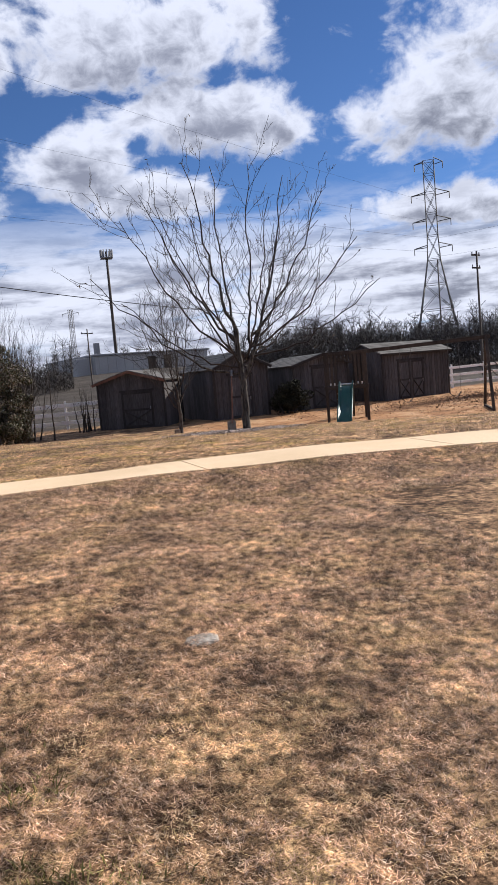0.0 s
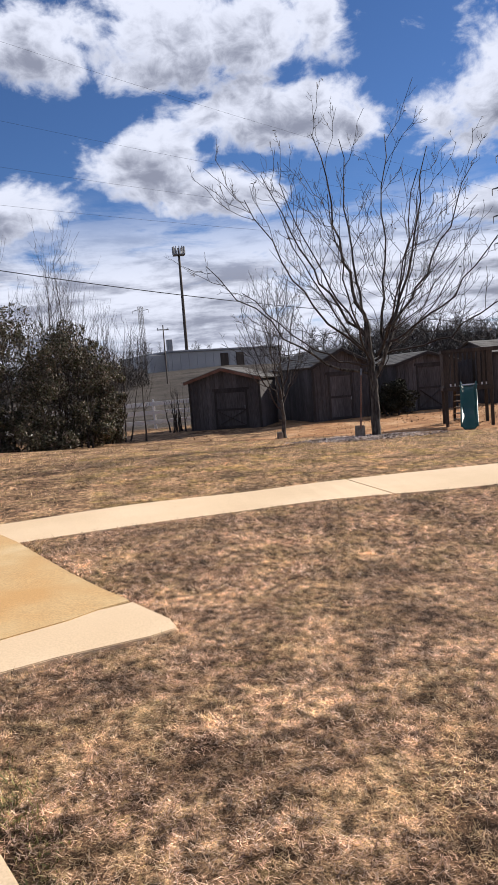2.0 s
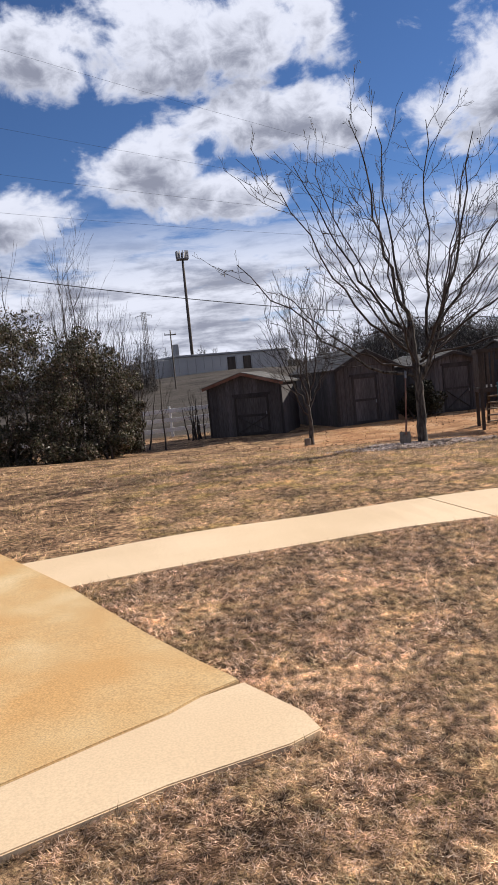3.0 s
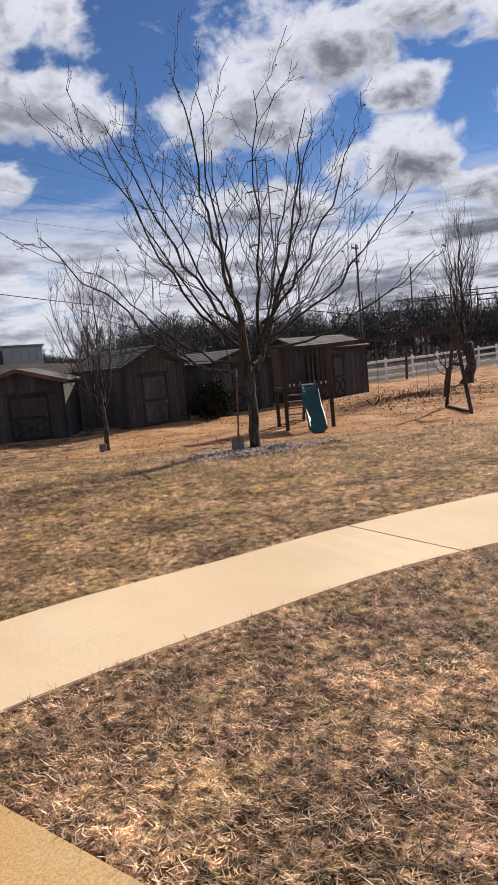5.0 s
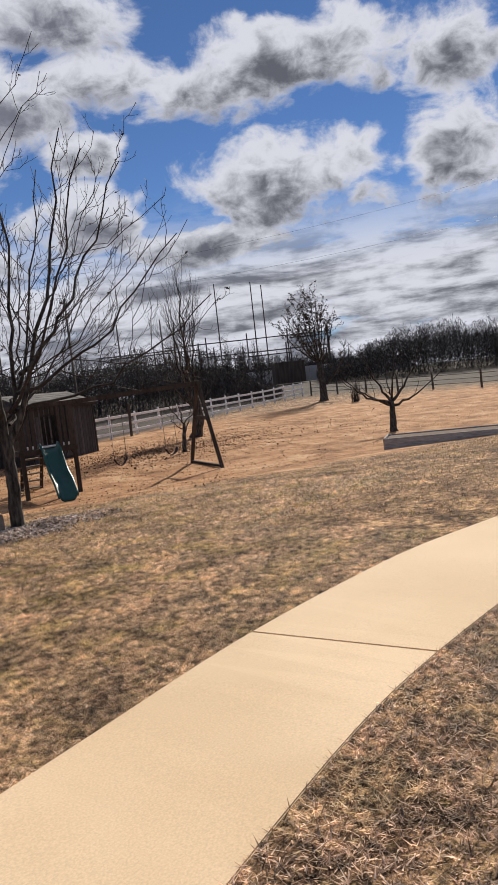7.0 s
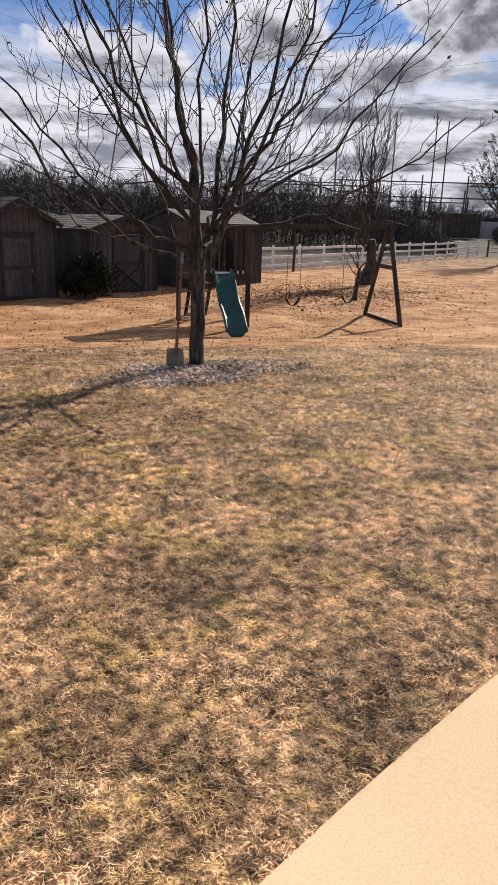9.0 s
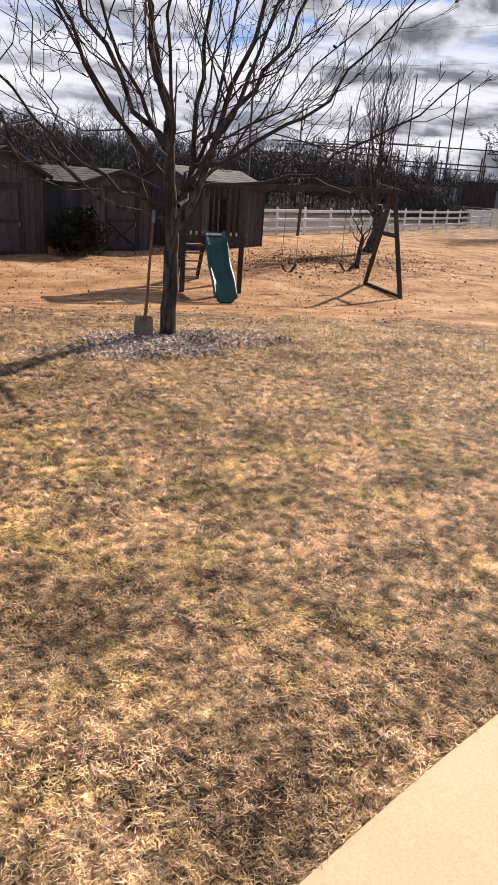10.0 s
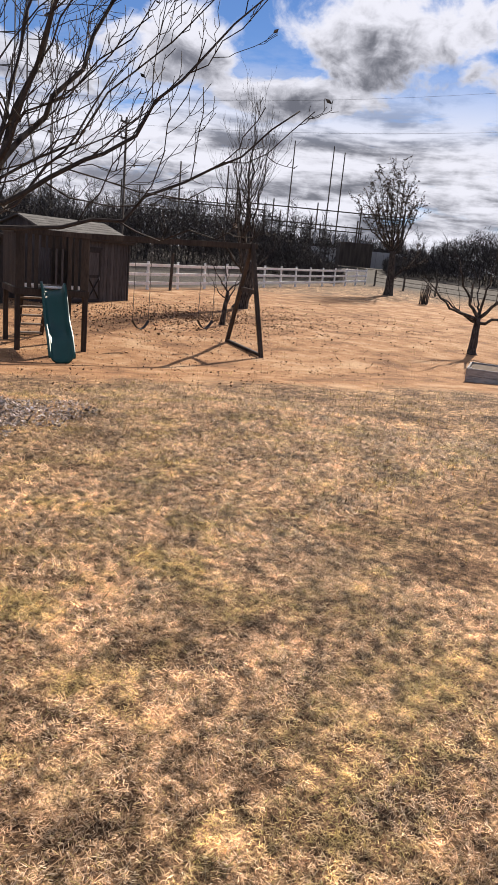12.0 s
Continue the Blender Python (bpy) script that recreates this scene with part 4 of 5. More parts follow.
X2, Y2 = 3.85, 28.2
bare_tree("young_tree", (X2, Y2, gz(X2, Y2)), [(0, 0, -0.05), (0.03, 0, 0.8), (-0.02, 0, 1.4)], 0.085, [
    ((0, 0, 1.2), (-1.15, 0.3, 4.6), 0.035), ((0, 0, 1.3), (-0.5, -0.3, 5.2), 0.04), ((0, 0, 1.4), (0.15, 0.2, 5.4), 0.045), ((0, 0, 1.3), (0.75, -0.2, 5.1), 0.04),
    ((0, 0, 1.1), (1.3, 0.3, 4.2), 0.032), ((0, 0, 1.0), (-1.3, -0.3, 3.7), 0.03), ((0, 0, 1.2), (0.4, 0.9, 4.9), 0.03), ((0, 0, 1.2), (-0.3, 0.9, 4.8), 0.03)],
    "slender young leafless tree beside the small shed", 9, dens=4.0, levels=2, r_tip=0.007, up=0.75)

bare_tree("yard_tree", (18.5, 28.5, gz(18.5, 28.5)), [(0, 0, -0.05), (0.05, 0, 0.5), (0.15, 0, 1.1)], 0.10, [
    ((0.05, 0, 0.6), (1.0, 0.2, 1.9), 0.05), ((0.15, 0, 1.1), (-0.8, 0.2, 2.5), 0.035), ((0.15, 0, 1.1), (0.4, 0.6, 3.0), 0.035), ((0.1, 0, 0.9), (-1.2, -0.3, 1.7), 0.03), ((0.15, 0, 1.1), (1.4, -0.3, 2.6), 0.03)],
    "small crooked leafless tree behind the swings", 21, dens=2.6, levels=2, r_tip=0.005)

bare_tree("yard_tree", (24.3, 32.8, gz(24.3, 32.8)), [(0, 0, -0.1), (0.22, -0.2, 1.0), (0.15, -0.12, 2.0)], 0.30, [
    ((0, 0, 1.8), (-0.9, 0.2, 6.6), 0.09), ((0, 0, 2.0), (-0.3, -0.2, 8.2), 0.11), ((0, 0, 2.0), (0.4, 0.3, 8.4), 0.11), ((0, 0, 1.9), (1.1, 0, 7.2), 0.09), ((0, 0, 1.6), (1.7, 0.4, 4.4), 0.07), ((0, 0, 1.6), (-1.9, 0.2, 3.9), 0.07), ((0, 0, 2.0), (0.1, 1.0, 7.6), 0.08), ((0, 0, 1.5), (-1.4, -0.8, 3.0), 0.05), ((0, 0, 1.5), (1.8, -0.6, 3.0), 0.05)],
    "upright bare tree with a dark thick trunk by the fence", 33, dens=2.3, levels=2, r_tip=0.008, up=0.9)

bare_tree("yard_tree", (22.9, 21.45, gz(22.9, 21.45)), [(0, 0, -0.05), (0.12, 0.05, 0.6), (0.25, 0.1, 1.15)], 0.15, [
    ((0.2, 0.1, 1.1), (-1.6, 1.4, 2.3), 0.07), ((0.25, 0.1, 1.15), (-0.6, 0.9, 3.4), 0.07), ((0.25, 0.1, 1.15), (1.2, -1.0, 3.2), 0.075), ((0.25, 0.1, 1.1), (0.4, -0.2, 3.7), 0.06), ((0.22, 0.1, 1.0), (1.9, -1.7, 2.4), 0.06), ((0.2, 0.1, 1.0), (-1.0, 2.0, 2.8), 0.05), ((0.25, 0.1, 1.1), (1.4, 0.8, 3.0), 0.05)],
    "low spreading leafless tree beside the planter bed", 41, dens=1.2, levels=2, r_tip=0.006)

crown = []
for k in range(11):
    u = -1.5 + 0.45 * k
    h = 8.7 - 0.42 * (u - 0.7) ** 2
    v = 1.3 * math.sin(k * 2.4)
    crown.append(((0.0, 0.1, 2.6 + 0.06 * k), (-0.5 * u + 0.87 * v, 0.87 * u + 0.5 * v, h - 0.25 * abs(v)), 0.085))
bare_tree("field_tree", (49.0, 39.6, gz(49, 39.6)), [(0, 0, -0.1), (0.05, 0, 1.5), (0.0, 0.1, 3.2)], 0.34, [((0.05, 0, 1.2), (1.0, -1.8, 3.6), 0.11)] + crown,
    "tall field tree with a few clinging brown leaves", 47, dens=1.6, levels=2, r_tip=0.014, leaves=6500, leaf=0.075, up=0.25)

# ---- evergreen thicket ----


def leaf_cloud(n, centres, size, rnd, flatten=1.0):
    c = np.array(centres)
    pick = rnd.integers(0, len(c), n)
    d = rnd.normal(size=(n, 3)); d /= np.linalg.norm(d, axis=1)[:, None]
    rad = c[pick, 3:4] * (0.72 + 0.3 * rnd.random((n, 1)) ** 0.5)
    p = c[pick, :3] + d * rad * np.array([1, 1, flatten])
    u = rnd.normal(size=(n, 3)); u /= np.linalg.norm(u, axis=1)[:, None]
    v = np.cross(u, rnd.normal(size=(n, 3))); v /= np.linalg.norm(v, axis=1)[:, None]
    s = size * (0.5 + rnd.random((n, 1)))
    q = np.stack([p - u * s, p + v * s * 0.45, p + u * s, p - v * s * 0.45], 1)
    return q.reshape(-1, 3)


def thicket(name, blobs, n, size, label, seed, stems, mat=None):
    rnd = np.random.default_rng(seed)
    cx, cy = blobs[0][0], blobs[0][1]
    t = thing(name, pose(cx, cy, gz(cx, cy)), label, "shrub")
    cs = []
    for x, y, z, r in blobs:
        for _ in range(int(14 + 26 * r)):
            d = rnd.normal(size=3); d /= np.linalg.norm(d)
            d[2] = d[2] if d[2] > -0.8 else -d[2]
            k = rnd.uniform(0.45, 0.95)
            cs.append((x - cx + d[0] * r * k, y - cy + d[1] * r * k, max(0.15, z + d[2] * r * k * 0.95), rnd.uniform(0.18, 0.5) * min(1.3, 0.5 + r * 0.3)))
    q = leaf_cloud(n, cs, size, rnd, 0.8)
    q[:, 2] = np.maximum(q[:, 2], 0.0)
    o = new("foliage", array_mesh("foliage", q, 4, mat or M_LEAF)); o.parent = t
    tagged(o, kind="stuff")
    r2 = random.Random(seed)
    V, F = [], []
    for _ in range(stems):
        b = r2.choice(blobs)
        x, y = b[0] - cx + r2.uniform(-1, 1) * b[3] * 0.6, b[1] - cy + r2.uniform(-1, 1) * b[3] * 0.6
        z1 = b[2] + b[3] * r2.uniform(0.6, 1.25)
        a = Vector((x, y, 0))
        e = Vector((x + r2.uniform(-.6, .6), y + r2.uniform(-.6, .6), z1))
        grow(V, F, curve_pts(a, e, 0.0, 7, r2, 0.02), 0.05, 0.006, 1, r2, 3.0, 0.3, 0.8)
    o = new("brushwood", list_mesh("brushwood", V, F, M_TWIG)); o.parent = t; tagged(o, kind="stuff")
    return t


thicket("evergreen_thicket", [(-5.6, 31.6, 3.3, 2.9), (-3.5, 31.8, 2.7, 2.0), (-2.5, 31.9, 1.3, 1.1), (-8.6, 31.9, 3.4, 3.2), (-5.2, 30.0, 0.7, 1.2), (-4.2, 30.2, 0.5, 0.9), (-3.2, 30.7, 0.7, 1.1), (-2.5, 31.2, 0.5, 0.8), (-6.4, 29.8, 0.6, 1.1), (-7.4, 29.8, 0.8, 1.4), (-9, 30, 0.9, 1.5), (-11.8, 32.4, 2.8, 3.0), (-10.5, 30.6, 1.2, 1.8), (-15, 33, 2.8, 3.2)], 180000, 0.05, "large dark evergreen thicket with brown dead patches", 3, 60)


def tall_shrub(name, x, y, h, spread, n, label, seed):
    """Bare upright stems crowded together, as of a winter hedge."""
    r2 = random.Random(seed)
    t = thing(name, pose(x, y, gz(x, y)), label, "shrub")
    V, F = [], []
    for _ in range(n):
        a = Vector((r2.gauss(0, spread * 0.5), r2.gauss(0, spread * 0.4), -0.05))
        e = a + Vector((r2.gauss(0, spread * 0.35), r2.gauss(0, spread * 0.3), h * r2.uniform(0.55, 1.0)))
        grow(V, F, curve_pts(a, e, 0.0, 7, r2, 0.015), 0.045, 0.005, 2, r2, 1.6, 0.25, 0.9)
    o = new("brushwood", list_mesh("brushwood", V, F, M_TWIG)); o.parent = t; tagged(o, kind="stuff")
    return t


tall_shrub("bare_tree_clump", -4.0, 34.0, 8.0, 1.2, 22, "clump of tall thin leafless stems behind the thicket", 4)
tall_shrub("bare_tree_clump", -2.3, 33.4, 5.0, 1.0, 40, "clump of tall thin leafless stems behind the thicket", 8)
tall_shrub("bare_tree_clump", -7.6, 35.0, 6.6, 1.6, 12, "clump of tall thin leafless stems behind the thicket", 12)
tall_shrub("bare_bush", 0.75, 35.4, 2.3, 0.35, 9, "leafless bush against the small shed", 14)
thicket("dark_shrub", [(10.3, 33.1, 0.75, 0.85), (9.85, 33.3, 0.6, 0.6)], 12000, 0.05, "dark evergreen shrub between two sheds", 17, 4, M_DARKLEAF)
tall_shrub("bare_bush", 44.5, 34.3, 1.9, 0.5, 16, "low leafless bush by the field fence", 18)

# ---- raised planter, mulch, stones, loose bits ----
bed = thing("raised_planter", pose(17.6, 19.2, gz(17.1, 18.4) - 0.02, 0, 0, -70), "long bleached timber raised planter bed", "planter")
BL, BW, BH = 5.2, 1.35, 0.36
for y in (0.03, -BW - 0.03):
    for k in range(2):
        part("side_board", boxed((BL, 0.05, BH / 2 - 0.006), pose(BL / 2, y, BH / 4 + k * BH / 2), 0.008), M_BEDWOOD, bed)
for x in (0.0, BL):
    for k in range(2):
        part("end_board", boxed((0.05, BW, BH / 2 - 0.006), pose(x, -BW / 2, BH / 4 + k * BH / 2), 0.008), M_BEDWOOD, bed)
for x in (0.05, BL * 0.5, BL - 0.05):
    for y in (-0.04, -BW + 0.04):
        part("corner_post", boxed((0.09, 0.09, BH + 0.02), pose(x, y, BH / 2), 0.008), M_BEDWOOD, bed)
part("soil", boxed((BL - 0.06, BW - 0.06, 0.3), pose(BL / 2, -BW / 2, 0.17), 0.02), M_DIRT, bed, "dark bare garden soil")


def scattered(name, n, centre, radii, size, mat, label, cat, seed, lift=0.01, mask=None, spread=False):
    """Small flakes lying about on the ground as one heap of stuff."""
    r = np.random.default_rng(seed)
    ang, rad = r.random(n) * 2 * np.pi, (np.abs(r.normal(size=n)) * 0.5 if spread else np.sqrt(r.random(n)))
    x, y = centre[0] + np.cos(ang) * rad * radii[0], centre[1] + np.sin(ang) * rad * radii[1]
    if mask is not None:
        k = mask(x, y, r)
        x, y = x[k], y[k]
        n = len(x)
    z = land(x, y) + lift * (0.4 + r.random(n))
    s = size * (0.5 + r.random(n))
    a = r.random(n) * 2 * np.pi
    tl = r.normal(size=(n, 2)) * 0.35
    dx, dy = np.cos(a) * s, np.sin(a) * s
    ex, ey = -np.sin(a) * s * 0.5, np.cos(a) * s * 0.5
    P = np.stack([x, y, z], 1)
    U = np.stack([dx, dy, s * tl[:, 0]], 1)
    W = np.stack([ex, ey, s * tl[:, 1]], 1)
    q = np.stack([P - U, P + W, P + U, P - W], 1).reshape(-1, 3)
    ob = new(name, array_mesh(name, q, 4, mat))
    return tagged(ob, label, cat, kind="stuff")


scattered("mulch_ring", 17000, (3.6, 18.95), (2.0, 1.05), 0.017, M_CHIPS, "pale bark mulch chips in a ring round the tree", "mulch", 1, 0.03, mask=lambda x, y, r: r.random(len(x)) < 0.7 + 0.9 * field(x, y, 0.28, 12) - 1.1 * np.hypot((x - 3.6) / 1.9, (y - 18.95) / 1.0) ** 2)
scattered("fallen_leaves", 11000, (19, 30.5), (12, 8), 0.031, M_FALLEN, "brown fallen leaves under the bare trees", "leaves", 2, 0.03, spread=True)
scattered("fallen_leaves", 5200, (10, 26.5), (11, 7), 0.020, M_FALLEN, "sparse brown fallen leaves on the clay", "leaves", 6, 0.02)

def square_shovel():
    """A square-mouthed shovel stood on its blade against the trunk."""
    t = thing("square_shovel", pose(3.62, 19.50, gz(3.62, 19.50) - 0.02, 0, 0, -36), "rusty square-mouthed shovel leaning upright on the tree", "shovel")
    bm = bmesh.new()
    rows = []
    for i in range(7):
        z = 0.31 * i / 6
        w = 0.125 - (0.012 * max(0, i - 4) / 2)
        rows.append([[bm.verts.new((w * u, d + 0.035 * u * u * -1, z)) for u in (-1, -0.5, 0, 0.5, 1)] for d in (0.0, 0.012)])
    for a, b in zip(rows, rows[1:]):
        for k in range(2):
            for m in range(4):
                bm.faces.new((a[k][m], a[k][m + 1], b[k][m + 1], b[k][m]))
        for m in (0, 4):
            bm.faces.new((a[0][m], a[1][m], b[1][m], b[0][m]))
    for r in (rows[0], rows[-1]):
        for m in range(4):
            bm.faces.new((r[0][m], r[0][m + 1], r[1][m + 1], r[1][m]))
    bmesh.ops.recalc_face_normals(bm, faces=bm.faces)
    part("blade", bm, M_BLOCK, t, "worn square steel blade")
    for nm, pts, rad, mat in (("socket", ((0.01, 0, 0.24), (0.03, 0, 0.45)), (0.026, 0.022), M_ROOFRED), ("handle", ((0.03, 0, 0.42), (0.06, 0.02, 1.0), (0.09, 0.04, 1.52)), (0.019, 0.019, 0.018), M_ROOFRED), ("grip", ((0.09, 0.04, 1.50), (0.10, 0.045, 1.66)), (0.026, 0.024), M_METAL)):
        V, F = [], []
        tube_into(V, F, [Vector(p) for p in pts], list(rad), 8)
        o = new(nm, list_mesh(nm, V, F, mat)); o.parent = t


square_shovel()
stump = thing("concrete_block", pose(3.68, 28.1, gz(3.68, 28.1) - 0.02), "small weathered block at the young tree's foot", "block")
part("body", boxed((0.2, 0.16, 0.26), pose(0, 0, 0.12), 0.02), M_BLOCK, stump)

bm = bmesh.new()
bmesh.ops.create_icosphere(bm, subdivisions=3, radius=1.0)
for v in bm.verts:
    k = 1 + 0.18 * noise.noise(v.co * 1.7)
    v.co = Vector((v.co.x * 0.115 * k, v.co.y * 0.09 * k, max(min(v.co.z, 0.55), -0.4) * 0.028 * k))
st = part("flat_stone", bm, M_STONE)
st.matrix_world = pose(-0.52, 4.80, gz(-0.52, 4.8) - 0.014, 0, 0, 12)
tagged(st, "flat grey stone half sunk in the dry lawn", "stone")

# ---- distance: plant building, towers, poles, wires, substation, woods ----


def far(az, dist):
    """A place at that bearing and distance from the lawn."""
    return -1.0 + math.sin(radians(az)) * dist, 2.0 + math.cos(radians(az)) * dist


def plant():
    x0, y0 = far(4.4, 128)
    x1, y1 = far(13.2, 138)
    ang, w = frame_from((x0, y0), (x1, y1))
    z = gz(x0, y0) - 0.6
    b = thing("plant_building", pose(x0, y0, z, 0, 0, ang), "long grey metal-sided plant building with a flat roof", "building")
    h, d = 3.6, 26
    part("wall", boxed((w, d, h), pose(w / 2, d / 2, h / 2), 0.05), M_PLANT, b)
    part("roof", boxed((w + 0.6, d + 0.6, 0.35), pose(w / 2, d / 2, h + 0.18), 0.05), M_METAL, b, "pale metal roof edge")
    for i in range(int(w / 1.6)):
        part("siding_rib", boxed((0.16, 0.08, h - 0.4), pose(0.8 + i * 1.6, -0.05, h / 2), 0.01), M_PLANT, b)
    for x in (w * 0.48, w * 0.62):
        part("dock_door", boxed((1.6, 0.1, 2.4), pose(x, -0.08, 1.9), 0.03), M_DARKWOOD, b, "dark dock opening")
    part("stack", boxed((0.9, 0.9, 2.6), pose(w * 0.13, 6, h + 1.4), 0.05), M_METAL, b)
    part("annex", boxed((3, 9, 3.4), pose(-1.4, 6, 1.7), 0.05), M_PLANT, b)


plant()


def lattice(name, x, y, base, height, w0, w1, arms, label, legs_r=0.16, panels=9):
    """A four-legged lattice tower with cross bracing and side arms."""
    t = thing(name, pose(x, y, base, 0, 0, -31), label, "pylon")

    def corner(k, h):
        f = h / height
        w = (w0 + (w1 - w0) * min(1, f / 0.55) ** 0.8) / 2
        return Vector((w * (1 if k in (0, 3) else -1), w * (1 if k < 2 else -1), h))
    hs = [height * (1 - (1 - i / panels) ** 1.25) for i in range(panels + 1)]
    for k in range(4):
        V, F = [], []
        tube_into(V, F, [corner(k, h) for h in hs], [legs_r] * len(hs), 4)
        o = new("leg", list_mesh("leg", V, F, M_CHAIN, False)); o.parent = t
    V, F = [], []
    for a, b in zip(hs, hs[1:]):
        for k in range(4):
            j = (k + 1) % 4
            for p, q in ((corner(k, a), corner(j, b)), (corner(j, a), corner(k, b)), (corner(k, b), corner(j, b))):
                tube_into(V, F, [p, q], [legs_r * 0.5] * 2, 3)
    o = new("bracing", list_mesh("bracing", V, F, M_CHAIN, False)); o.parent = t
    for h, ln in arms:
        for sg in (-1, 1):
            V, F = [], []
            tip = Vector((sg * ln, 0, h))
            for k in range(4):
                c = corner(k, h + (0.9 if k % 2 else -0.1))
                if c.x * sg > 0:
                    tube_into(V, F, [c, tip], [legs_r * 0.8] * 2, 4)
            tube_into(V, F, [tip, tip - Vector((0, 0, 1.6))], [0.11, 0.11], 4)
            o = new("cross_arm", list_mesh("cross_arm", V, F, M_CHAIN, False)); o.parent = t


px, py = far(31.2, 190)
lattice("transmission_tower", px, py, 0.8, 50, 14, 2.6, ((29, 4.6), (35.5, 4.6), (42, 4.6), (49.5, 3.4)), "tall steel lattice transmission tower beyond the woods", 0.14)
px, py = far(3.0, 420)
lattice("transmission_tower", px, py, 1.5, 46, 6, 2.0, ((44, 5),), "faint distant lattice mast on the horizon", 0.12, 8)

cx, cy = far(6.1, 190)
ct = thing("cell_tower", pose(cx, cy, gz(cx, cy)), "tall slender cell tower with a crown of antennas", "tower")
V, F = [], []
tube_into(V, F, [Vector((0, 0, 0)), Vector((0, 0, 16)), Vector((0, 0, 30.2))], [0.46, 0.38, 0.28], 10)
o = new("mast", list_mesh("mast", V, F, M_POLE)); o.parent = ct
for k in range(12):
    a = k * math.pi / 6
    part("antenna", boxed((0.35, 0.2, 1.9), pose(1.5 * math.cos(a), 1.5 * math.sin(a), 29.6, 0, 0, math.degrees(a)), 0.03), M_METAL, ct)
part("platform", boxed((3.0, 3.0, 0.2), pose(0, 0, 28.5), 0.03), M_METAL, ct)


def utility_pole(x, y, h, label, arms=((-0.6, 1.2),), r=0.10, lean=0):
    t = thing("utility_pole", pose(x, y, gz(x, y), 0, lean, 20), label, "pole", "utility poles")
    V, F = [], []
    tube_into(V, F, [Vector((0, 0, -0.3)), Vector((0, 0, h))], [r, r * 0.7], 8)
    o = new("shaft", list_mesh("shaft", V, F, M_POLE)); o.parent = t
    for dz, ln in arms:
        part("cross_arm", boxed((ln * 2, 0.1, 0.12), pose(0, 0.1, h + dz), 0.01), M_POLE, t)
        for sg in (-0.9, 0.9):
            part("insulator", boxed((0.08, 0.08, 0.2), pose(sg * ln, 0.1, h + dz + 0.15), 0.02), M_METAL, t)


for az, d, h, arms in ((4.0, 95, 7.5, ((-0.6, 0.8),)), (34.6, 60, 9.8, ((-0.3, 0.5), (-1.3, 0.5))), (31.6, 88, 12.0, ()), (39.6, 80, 9.0, ()), (42.8, 80, 9.2, ())):
    x, y = far(az, d)
    utility_pole(x, y, h, "weathered wooden utility pole among the trees", arms)
for az, d, h in ((49.8, 170, 24.0), (52.6, 170, 23.6), (53.4, 170, 22.6)):
    x, y = far(az, d)
    utility_pole(x, y, h, "very tall thin lightning mast at the substation", (), 0.17, 1.0)


def substation():
    x, y = far(47.5, 135)
    s = thing("substation", pose(x, y, gz(x, y), 0, 0, -47.5), "dark steel substation frames behind a pale board wall", "substation")
    rnd = random.Random(6)
    for row, yy in enumerate((0, 9, 18)):
        for i in range(7):
            xx = -24 + i * 8 + row * 2
            h = rnd.choice((7.5, 9.0, 10.5))
            part("column", boxed((0.22, 0.22, h), pose(xx, yy, h / 2), 0.03), M_DARKWOOD, s)
            if i:
                part("beam", boxed((8, 0.18, 0.2), pose(xx - 4, yy, h - 1.2), 0.03), M_DARKWOOD, s)
        for i in range(10):
            part("bushing", boxed((0.3, 0.3, 1.8), pose(rnd.uniform(-24, 26), yy + 2, 4.2), 0.05), M_METAL, s)
    for i in range(9):
        part("transformer", boxed((2.6, 2.0, 2.6), pose(-22 + i * 5.5, -2.5, 1.3), 0.1), M_DARKWOOD, s)
    for i in range(34):
        part("wall_panel", boxed((1.15, 0.12, 2.6), pose(-4 + i * 1.2, -8, 1.3), 0.02), M_PLANT, s)
    part("switch_house", boxed((5, 4, 3.6), pose(14, -11, 1.8), 0.05), M_DARKWOOD, s)


substation()


def cable(a, b, sag, r, label="thin black overhead power line"):
    a, b = Vector(a), Vector(b)
    pts = []
    for i in range(25):
        t = i / 24
        p = a.lerp(b, t)
        p.z -= 4 * sag * t * (1 - t)
        pts.append(p)
    V, F = [], []
    tube_into(V, F, pts, [r] * 25, 4)
    tagged(new("power_line", list_mesh("power_line", V, F, M_WIRE)), label, "cable", "power lines")


def wire_at(az, el, d):
    x, y = far(az, d)
    return x, y, 1.4 + d * math.tan(radians(el))


cable(wire_at(-20, 11.3, 60), wire_at(17, 4.9, 76), 0.5, 0.035)
for e0, e1 in ((28, 11.8), (22, 10.4), (18.5, 9.2), (15.5, 8.2)):
    cable(wire_at(-30, e0, 150), wire_at(31, e1, 188), 2.0, 0.02, "faint overhead transmission line")
for e0, e1 in ((14.5, 9.5), (11.8, 8.2)):
    x0, y0 = far(31, 190); x1, y1 = far(85, 150)
    cable((x0, y0, 190 * math.tan(radians(e1))), (x1, y1, 150 * math.tan(radians(e0))), 4.0, 0.022, "faint overhead transmission line")


